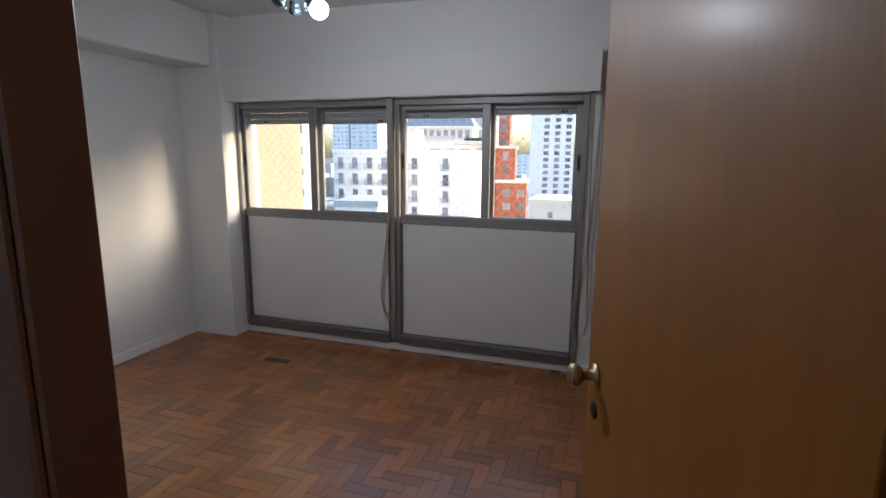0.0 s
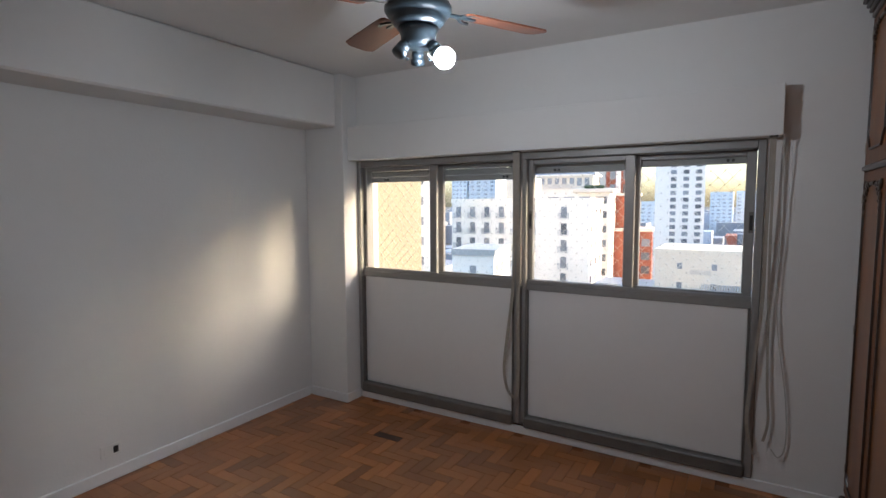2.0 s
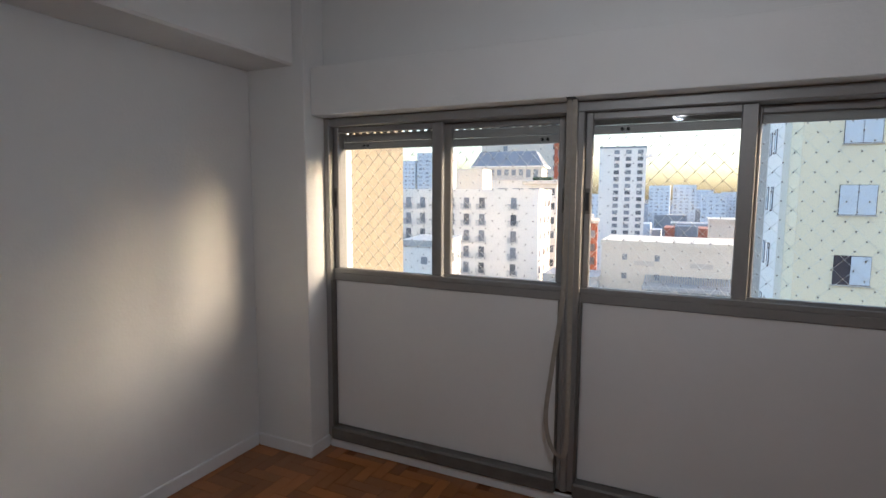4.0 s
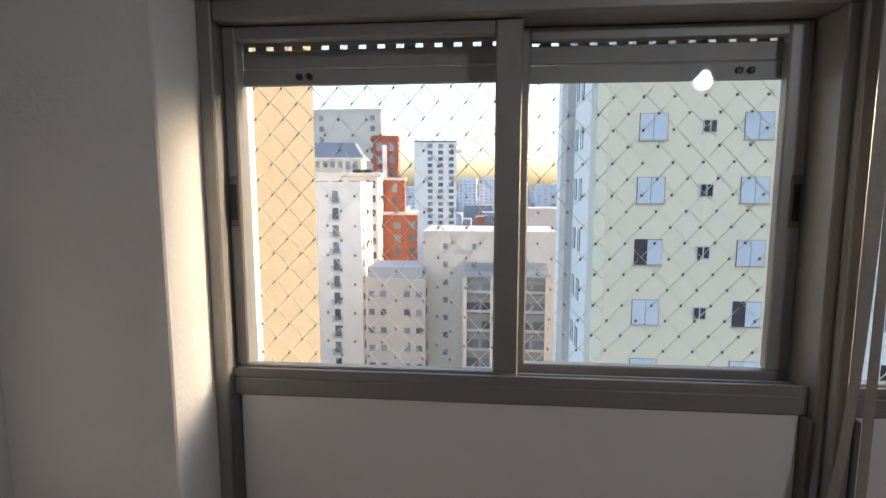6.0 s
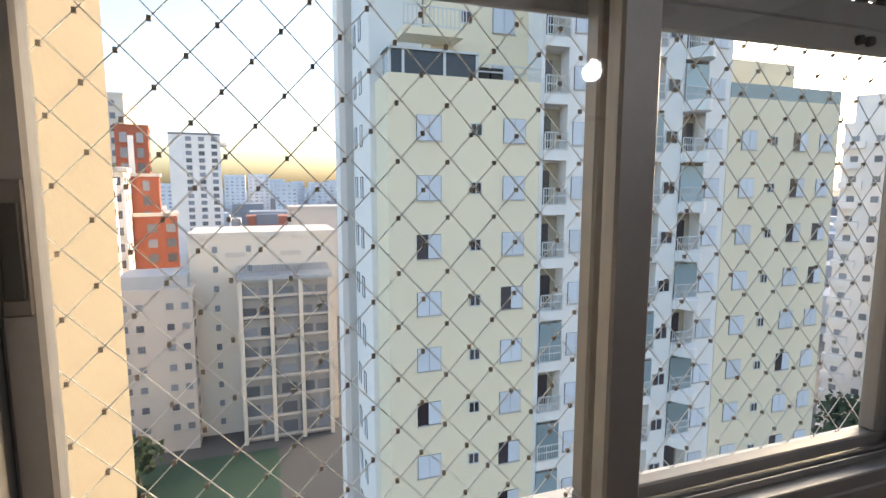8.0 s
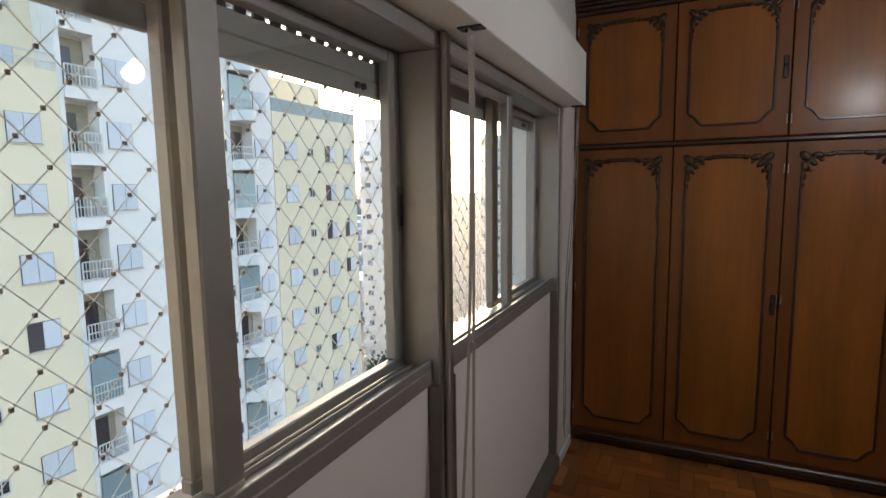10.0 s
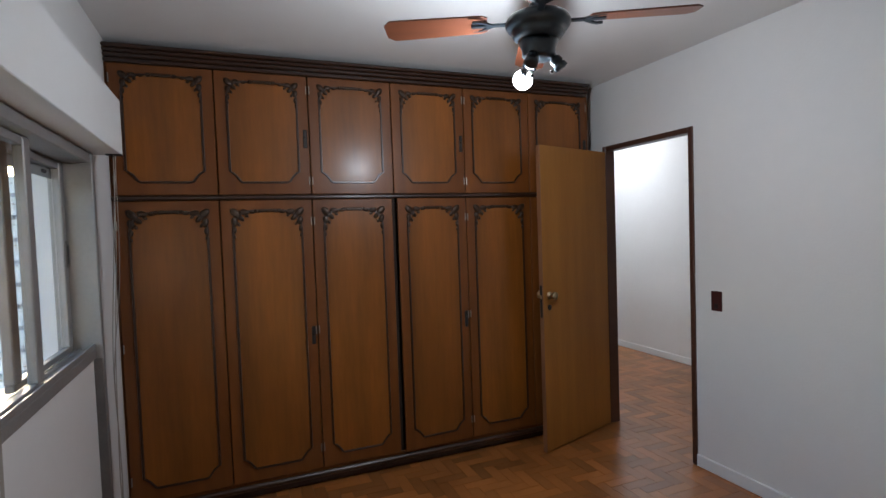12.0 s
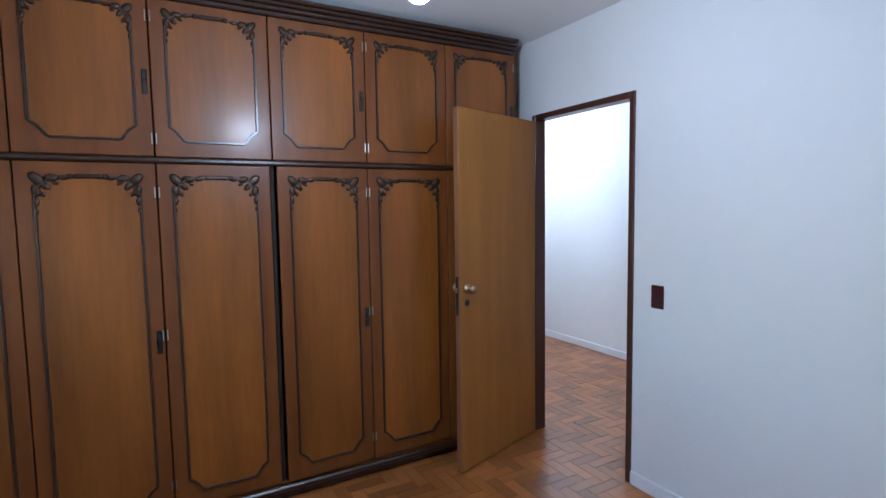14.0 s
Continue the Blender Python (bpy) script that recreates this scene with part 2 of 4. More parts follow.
# ---- room shell ----
CEIL = 2.62
XL, XR, YB, YW = -0.47, 3.80, -3.318, -0.06
WX0, WX1 = -0.068, 2.765            # window opening
bm = box_bm((-0.62, -5.30, -0.12), (7.0, 0.20, -0.012))
floor = built("floor", bm, M_GROUT, "brown hardwood parquet floor in herringbone blocks", "floor")
built("ceiling", box_bm((-0.62, -5.30, CEIL), (7.0, 0.20, CEIL + 0.15)), M_CEIL, "plain white painted ceiling of the room", "ceiling")
built("wall_west", box_bm((XL - 0.15, -5.30, -0.012), (XL, 0.20, CEIL)), M_WALL, "white painted plaster wall with a socket", "wall")
bm = bmesh.new()
add_box(bm, (WX1, YW, -0.012), (7.0, 0.20, CEIL))
add_box(bm, (XL, YW, 1.93), (WX1, 0.20, CEIL))
add_box(bm, (XL, YW, -0.012), (WX0, 0.20, 1.93))
add_box(bm, (WX0, 0.10, -0.012), (WX1, 0.20, 1.00))
built("wall_north", bm, M_WALL, "white painted wall round the wide window", "wall")
built("column", box_bm((XL, -0.235, -0.012), (WX0, YW, CEIL), 0.004), M_WALL, "white plastered pillar beside the window", "pillar")
built("beam", box_bm((XL, -5.30, 2.215), (-0.13, -0.236, CEIL - 0.002), 0.012), M_WALL, "white plastered ceiling beam along the wall", "beam")
WT = 0.07                            # thickness of the wall to the hall
DX0, DX1, DTOP = 2.402, 3.172, 2.10  # doorway
bm = bmesh.new()
add_box(bm, (XL, YB - WT, -0.012), (DX0 - 0.035, YB, CEIL))
add_box(bm, (DX1 + 0.035, YB - WT, -0.012), (7.0, YB, CEIL))
add_box(bm, (DX0 - 0.035, YB - WT, DTOP + 0.035), (DX1 + 0.035, YB, CEIL))
built("wall_south", bm, M_WALL, "white painted wall with the doorway", "wall")
built("wall_east", box_bm((XR, YB, -0.012), (XR + 0.15, YW, CEIL)), M_WALL, "white wall behind the wardrobe", "wall")
built("wall_hall_south", box_bm((XL, -5.30, -0.012), (7.0, -5.13, CEIL)), M_WALL, "white painted wall of the hall", "wall")
built("wall_hall_east", box_bm((6.85, -5.13, -0.012), (7.0, YB - WT, CEIL)), M_WALL, "white end wall of the hall", "wall")
built("wall_hall_west", box_bm((1.2, -5.13, -0.012), (1.35, YB - WT, CEIL)), M_WALL, "white end wall of the hall", "wall")


def skirting(lo, hi):
    return built("baseboard", box_bm(lo, hi, 0.004), M_TRIM, "low white painted wooden skirting board", "baseboard")


skirting((XL, -3.35, 0), (XL + 0.016, -0.252, 0.075))
skirting((XL + 0.016, -0.252, 0), (WX0 + 0.014, -0.236, 0.075))
skirting((WX0, -0.235, 0), (WX0 + 0.014, -0.075, 0.075))
skirting((WX0 + 0.014, YW - 0.014, 0), (3.15, YW - 0.0005, 0.058))
skirting((XL + 0.016, YB, 0), (DX0 - 0.037, YB + 0.016, 0.075))
skirting((1.35, -5.13, 0), (6.85, -5.114, 0.075))
built("valance", box_bm((WX0 + 0.002, -0.182, 1.955), (2.830, YW - 0.001, 2.215), 0.003), M_WALL, "white boxed-in roller blind housing above the window", "valance")

# ---- door frame and door ----
for name, lo, hi in (("jamb", (DX0 - 0.035, YB - WT - 0.006, 0), (DX0, YB + 0.012, DTOP + 0.035)),
                     ("jamb", (DX1, YB - WT - 0.006, 0), (DX1 + 0.035, YB + 0.012, DTOP + 0.035)),
                     ("lintel", (DX0, YB - WT - 0.006, DTOP), (DX1, YB + 0.012, DTOP + 0.035))):
    built("door_frame_" + name, box_bm(lo, hi, 0.004), M_JAMB, "dark reddish wooden door frame", "door frame")
built("door_frame_architrave", box_bm((DX0 - 0.20, YB - WT - 0.020, 0), (DX0 - 0.002, YB - WT - 0.0065, DTOP + 0.033), 0.004), M_JAMB, "dark reddish wooden casing on the hall side", "door frame")
HINGE = Vector((3.158, -3.296, 0.010))
door_turn = math.degrees(math.atan2(2.922 - 3.158, -2.563 + 3.296))   # lean of the leaf from +y towards -x, negative to the left
door = tagged(new("door_1"), "open flush wooden door in light brown veneer", "door", kind="structure")
door.matrix_world = pose(HINGE.x, HINGE.y, HINGE.z, 0, 0, -door_turn)
DW = 0.775
part("leaf", box_bm((0.0015, 0, 0), (0.0335, DW - 0.006, 2.08), 0.002), M_DOOR, door)
part("door_edge", box_bm((0.003, DW - 0.0055, 0.001), (0.032, DW, 2.079)), M_DOOR_EDGE, door, "darker bare wood edge of the door")
lock = part("lock_plate", box_bm((0.008, DW + 0.0002, 0.92), (0.027, DW + 0.002, 1.14), 0.0006), M_IRON, door, "dark metal lock plate")
part("latch", box_bm((0.011, DW + 0.002, 1.05), (0.024, DW + 0.010, 1.075), 0.002), M_BRASS, lock)
for s in (-1, 1):
    x0 = 0.0015 if s < 0 else 0.0335
    m = Matrix.Translation((x0, DW - 0.065, 1.067)) @ Matrix.Rotation(s * math.pi / 2, 4, "Y")
    knob = smooth(part("door_knob", lathe_bm([(0.026, 0), (0.026, 0.004), (0.012, 0.007), (0.010, 0.028), (0.019, 0.034), (0.026, 0.044), (0.025, 0.056), (0.014, 0.063)], 24, m), M_BRASS, door, "worn brass door knob"))
    m = Matrix.Translation((x0, DW - 0.065, 0.985)) @ Matrix.Rotation(s * math.pi / 2, 4, "Y")
    part("keyhole_cover", lathe_bm([(0.019, 0), (0.019, 0.003), (0.015, 0.005), (0.005, 0.0052)], 20, m), M_IRON, door, "round dark keyhole cover")
for z in (0.25, 1.05, 1.85):
    part("hinge", lathe_bm([(0.006, z - 0.05), (0.006, z + 0.05)], 10, Matrix.Translation((0.036, -0.004, 0))), M_BRASS, door)

# ---- window ----
GZ0, GZ1 = 1.10, 1.93
window = tagged(new("window_1"), "wide aluminium sliding window over white panels", "window", kind="structure")


def bar(name, lo, hi, material=M_ALU, parent=window, bevel=0.004, label=""):
    return part(name, box_bm(lo, hi, bevel), material, parent, label)


bar("side_frame", (WX0, -0.075, 0.06), (WX0 + 0.035, 0.095, 1.953), M_ALU)
bar("side_frame", (2.724, -0.075, 0.06), (WX1, 0.095, 1.953), M_ALU)
bar("head_frame", (WX0 + 0.035, -0.070, 1.905), (2.724, 0.095, 1.953))
bar("mullion", (1.315, -0.070, 0.075), (1.40, 0.095, 1.905), M_ALU)
bar("mullion_lip", (1.337, -0.088, 0.075), (1.373, -0.0702, 1.953), M_ALU, bevel=0.006)
bar("bottom_frame", (WX0 + 0.035, -0.098, 0.059), (1.315, 0.09, 0.135), M_ALU_DARK, bevel=0.008)
bar("bottom_frame", (1.40, -0.098, 0.059), (2.724, 0.09, 0.135), M_ALU_DARK, bevel=0.008)
for x0, x1 in ((WX0 + 0.035, 1.315), (1.40, 2.724)):
    bar("transom", (x0, -0.048, 1.020), (x1, 0.02, 1.066), M_ALU)
    bar("sill_track", (x0, 0.0202, 1.02), (x1, 0.098, 1.058), M_ALU_DARK)
    bar("track_lip", (x0, -0.048, 1.0662), (x1, -0.039, 1.090), M_ALU, bevel=0.002)
    bar("track_rib", (x0, 0.006, 1.0662), (x1, 0.010, 1.078), M_ALU, bevel=0.001)
    bar("track_rib", (x0, 0.028, 1.0582), (x1, 0.033, 1.070), M_ALU, bevel=0.001)
    bar("white_panel", (x0 + 0.012, -0.040, 0.135), (x1 - 0.012, -0.01, 1.022), M_PANEL, label="white painted panel below the glass")
    bar("panel_edge", (x0, -0.075, 0.135), (x0 + 0.012, 0.0, 1.022), M_ALU_DARK, bevel=0.002)
    bar("panel_edge", (x1 - 0.012, -0.075, 0.135), (x1, 0.0, 1.022), M_ALU_DARK, bevel=0.002)
    xm = (x0 + x1) / 2
    for k, (a, b, y) in enumerate(((x0 + 0.002, xm + 0.025, -0.030), (xm - 0.020, x1 - 0.002, 0.038))):
        sl, sr = ((0.032, 0.060), (0.066, 0.052))[k]
        sash = bar("sash_bottom_rail", (a, y, 1.068), (b, y + 0.028, 1.093), M_ALU, bevel=0.003)
        bar("sash_top_rail", (a + sl, y, 1.872), (b - sr, y + 0.028, 1.903), M_ALU, sash, 0.003)
        bar("sash_stile", (a, y - 0.003, 1.0935), (a + sl, y + 0.029, 1.904), M_ALU, sash, 0.004)
        bar("sash_stile", (b - sr, y - 0.003, 1.0935), (b, y + 0.029, 1.904), M_ALU, sash, 0.004)
        pane = bar("pane", (a + sl - 0.002, y + 0.011, 1.091), (b - sr + 0.002, y + 0.015, 1.874), M_GLASS, sash, 0)
        pane.visible_shadow = False
        lx = a + 0.016 if k == 0 else b - 0.016
        bar("sash_lock", (lx - 0.012, y - 0.007, 1.44), (lx + 0.012, y - 0.0032, 1.56), M_ALU_DARK, sash, 0.002)
        bar("lock_slot", (lx - 0.008, y - 0.010, 1.455), (lx + 0.008, y - 0.0072, 1.54), M_BLACK, sash, 0.001)

# rolled-down ends of the roller blinds, outside the glass
for x0, x1, drop in ((WX0 + 0.037, 0.632, 1.787), (0.634, 1.313, 1.782), (1.402, 2.065, 1.815), (2.069, 2.720, 1.832)):
    blind = thing("roller_blind", "grey plastic roller blind let down a little behind the glass", "blind", (0, 0, 0), "roller blinds of the window")
    yb = 0.072
    part("end_bar", box_bm((x0, yb, drop), (x1, yb + 0.012, drop + 0.042), 0.003), M_BLIND, blind)
    z = drop + 0.043
    while z < 1.90:
        top = min(z + 0.045, 1.96)
        part("slat", box_bm((x0, yb + 0.001, z), (x1, yb + 0.010, top - 0.001), 0.003), M_BLIND, blind)
        z = top
        if z > drop + 0.08:                       # the slotted joint that lets light through
            bm = bmesh.new()
            n = int((x1 - x0) / 0.045)
            for i in range(n + 1):
                cx = x0 + (x1 - x0) * i / n
                add_box(bm, (max(x0, cx - 0.014), yb + 0.003, z - 0.001), (min(x1, cx + 0.014), yb + 0.008, z + 0.009))
            tagged(part("slotted_joint", bm, M_BLIND, blind), kind="stuff")
            part("slat", box_bm((x0, yb + 0.001, z + 0.009), (x1, yb + 0.010, z + 0.06), 0.003), M_BLIND, blind)
            break
    cx = x0 + 0.16 if x0 in (WX0 + 0.037, 1.402) else x1 - 0.13
    for s in (-1, 1):
        m = Matrix.Translation((cx + s * 0.013, yb, drop + 0.021)) @ Matrix.Rotation(math.pi / 2, 4, "X")
        part("stop_button", lathe_bm([(0.009, 0), (0.008, 0.008), (0.004, 0.010)], 12, m), M_BLACK, blind, "small black rubber stop")


# ---- blind straps ----
def strap(pts, w, d, material, label, side=(0, 1, 0)):
    fine = []
    n = len(pts)
    for i in range(n - 1):
        p0, p1, p2, p3 = (Vector(pts[max(0, min(n - 1, j))]) for j in (i - 1, i, i + 1, i + 2))
        for k in range(8):
            t = k / 8
            fine.append(0.5 * (2 * p1 + (p2 - p0) * t + (2 * p0 - 5 * p1 + 4 * p2 - p3) * t * t + (3 * p1 - p0 - 3 * p2 + p3) * t ** 3))
    fine.append(Vector(pts[-1]))
    bm = bmesh.new()
    add_sweep(bm, fine, w, d, side)
    return tagged(part("blind_strap", bm, material), label, "strap", "blind straps")


strap([(1.345, -0.15, 1.958), (1.348, -0.150, 1.5), (1.338, -0.142, 1.05), (1.30, -0.140, 0.72), (1.275, -0.138, 0.48), (1.298, -0.138, 0.34), (1.345, -0.138, 0.285), (1.375, -0.138, 0.33), (1.378, -0.138, 0.6), (1.374, -0.145, 1.2), (1.370, -0.150, 1.958)],
      0.022, 0.002, M_STRAP, "worn brown woven blind strap hanging in a loop")
strap([(2.784, -0.15, 1.958), (2.778, -0.140, 1.5), (2.775, -0.115, 1.05), (2.745, -0.112, 0.68), (2.728, -0.112, 0.45), (2.742, -0.112, 0.30), (2.77, -0.112, 0.22)],
      0.017, 0.002, M_STRAP, "dark woven blind strap hanging beside the window")
strap([(2.796, -0.155, 1.958), (2.798, -0.145, 1.4), (2.808, -0.10, 0.95), (2.818, -0.10, 0.62), (2.830, -0.10, 0.42), (2.810, -0.10, 0.30)],
      0.014, 0.002, M_STRAP, "dark woven blind strap twisting down the wall")
strap([(2.837, -0.15, 1.958), (2.840, -0.12, 1.5), (2.846, -0.09, 1.0), (2.905, -0.085, 0.55), (2.915, -0.085, 0.30), (2.885, -0.085, 0.22), (2.85, -0.085, 0.26)],
      0.007, 0.004, M_CORD, "pale thin cord looped on the wall")
for x in (1.357, 2.79):
    hook = thing("strap_guide", "small dark metal strap guide under the blind housing", "strap guide", (x, -0.15, 1.955))
    part("plate", box_bm((-0.020, -0.035, -0.005), (0.020, 0.030, -0.0005), 0.001), M_IRON, hook)
    part("roller", lathe_bm([(0.005, -0.014), (0.005, 0.014)], 10, Matrix.Translation((0, 0.004, -0.010)) @ Matrix.Rotation(math.pi / 2, 4, "Y")), M_IRON, hook)

# ---- safety net outside ----
bm = bmesh.new()
NX, NZ, NY = 0.077, 0.083, 0.17
x0, x1, z0, z1 = -0.16, 2.95, 0.93, 2.02
net = thing("safety_net", "knotted nylon safety net stretched outside the window", "safety net", (0, NY, 0))
H = z1 - z0
RUN = H / NZ * NX


def sag(x, z):
    return (0.006 * math.sin(2.1 * x + 0.7) + 0.004 * math.sin(5 * z + x)), 0.005 * math.sin(3.3 * x + 2 * z)


def strand(bm, xs, slope):
    n = 13
    pts = []
    for i in range(n + 1):
        z = z0 + H * i / n
        x = xs + slope * RUN * i / n
        if x0 - 0.02 <= x <= x1 + 0.02:
            dx, dz = sag(x, z)
            pts.append((x + dx, 0, z + dz))
    if len(pts) > 1:
        add_sweep(bm, pts, 0.0017, 0.0017)


xs = x0 - RUN
while xs < x1:
    strand(bm, xs, 1)
    xs += NX
xs = x0
while xs < x1 + RUN:
    strand(bm, xs, -1)
    xs += NX
tagged(part("cord", bm, M_NET, net), kind="stuff")
bm = bmesh.new()
a = x0 - RUN
rows = int(H / NZ * 2)
for j in range(rows + 1):
    z = z0 + j * NZ / 2
    u = (z - z0) / H * RUN
    k0 = math.ceil((x0 - (a + u)) / NX)
    for i in range(0, int((x1 - x0) / NX) + 1):
        x = a + u + (k0 + i) * NX
        # the other family starts at x0 and runs back
        w = (x + u - x0) / NX
        if abs(w - round(w)) < 0.30 and x < x1:
            dx, dz = sag(x, z)
            add_box(bm, (x + dx - 0.0025, -0.0025, z + dz - 0.0034), (x + dx + 0.0025, 0.0025, z + dz + 0.0034))
tagged(part("knot", bm, M_KNOT, net), kind="stuff")

# ---- wardrobe ----
WF = 3.180                      # plane of the doors
WY0, WY1 = YW - 0.004, -3.150
SPLIT = 1.775
ward = thing("wardrobe", "dark mahogany built-in wardrobe with carved doors and cornice", "wardrobe", (WF, 0, 0))
DWID = 0.518
E0 = -0.069


def wbox(name, lo, hi, material=M_WARD, bevel=0.003, label="", parent=None):
    return part(name, box_bm(lo, hi, bevel), material, parent or ward, label)


wbox("side_panel", (0.022, WY0 - 0.02, 0), (XR - WF - 0.002, WY0, 2.50))
wbox("side_panel", (0.022, WY1, 0), (XR - WF - 0.002, WY1 + 0.02, 2.50))
wbox("back_panel", (XR - WF - 0.02, WY1 + 0.02, 0.09), (XR - WF - 0.002, WY0 - 0.02, 2.50), M_INSIDE)
wbox("plinth", (0.035, WY1, 0.0), (0.06, WY0, 0.075), M_WARD_DARK)
wbox("base_shelf", (0.010, WY1, 0.075), (XR - WF - 0.021, WY0, 0.100))
wbox("base_molding", (-0.022, WY1 - 0.0, 0.055), (0.010, WY0 - 0.012, 0.088), M_WARD_DARK, 0.009)
wbox("mid_shelf", (0.0235, WY1 + 0.021, SPLIT - 0.012), (XR - WF - 0.021, WY0 - 0.021, SPLIT + 0.012))
wbox("mid_molding", (-0.012, WY1, SPLIT - 0.013), (0.0230, WY0 + 0.003, SPLIT + 0.014), M_WARD_DARK, 0.008)
wbox("top_panel", (0.0, WY1, 2.50), (XR - WF - 0.002, WY0, 2.515))
for z0_, z1_, ov in ((2.497, 2.522, 0.010), (2.5222, 2.545, 0.022), (2.5452, 2.565, 0.034), (2.5652, 2.586, 0.048)):
    wbox("cornice", (-ov, WY1 - 0.0, z0_), (0.05, WY0 + 0.003, z1_), M_WARD_DARK, 0.006)
for i in range(1, 6):
    y = E0 - DWID * i + max(0, i - 3) * 0.011
    wbox("partition", (0.026, y - 0.009, 0.1005), (0.30, y + 0.009, SPLIT - 0.0125), M_INSIDE, 0)
wbox("filler", (0.0, WY1, 0.101), (0.021, E0 - DWID * 6 + 0.029, 2.496), M_WARD)
wbox("filler", (0.0, E0 + 0.003, 0.101), (0.021, WY0, 2.496), M_WARD)


def arc_pts(cx, cz, r, a0, a1, n=6):
    return [(cx + r * math.cos(radians(a0 + (a1 - a0) * k / n)), cz + r * math.sin(radians(a0 + (a1 - a0) * k / n))) for k in range(n + 1)]


def outline(w, h, arch, notch):
    """The moulding's line on a door: rounded shoulders above, scooped corners below; from the centre, in (across, up)."""
    x, t, b = w / 2, h / 2, -h / 2
    pts = []
    pts += arc_pts(x - arch, t - arch, arch, 0, 90)          # right shoulder
    pts += arc_pts(-x + arch, t - arch, arch, 90, 180)
    pts += [(-x, b + notch * 1.15), (-x + notch * 0.25, b + notch * 1.0), (-x + notch * 0.55, b + notch * 0.75), (-x + notch * 0.85, b + notch * 0.35), (-x + notch * 1.0, b + notch * 0.12), (-x + notch * 1.2, b)]
    pts += [(x - notch * 1.2, b), (x - notch * 1.0, b + notch * 0.12), (x - notch * 0.85, b + notch * 0.35), (x - notch * 0.55, b + notch * 0.75), (x - notch * 0.25, b + notch * 1.0), (x, b + notch * 1.15)]
    return pts


def carve_bm(sx, size):
    """A corner spray of carved leaves and scrolls, joined into one relief; sx: which side it fills."""
    bm = bmesh.new()
    for (u, v, r, a) in ((0.10, -0.10, 0.26, 45), (0.42, -0.08, 0.21, 10), (0.08, -0.42, 0.21, 80), (0.70, -0.07, 0.15, 0), (0.07, -0.72, 0.15, 90), (0.30, -0.30, 0.17, 45), (0.95, -0.06, 0.09, 0), (0.06, -0.97, 0.10, 90), (0.5, -0.22, 0.10, 20), (0.22, -0.52, 0.10, 70)):
        m = Matrix.Translation((-0.004, -sx * u * size, v * size)) @ Matrix.Rotation(radians(sx * a), 4, "X") @ Matrix.Diagonal((0.006 + 0.012 * r, r * size * 0.80, r * size * 0.50, 1))
        bmesh.ops.create_icosphere(bm, subdivisions=2, radius=1, matrix=m)
    return bm


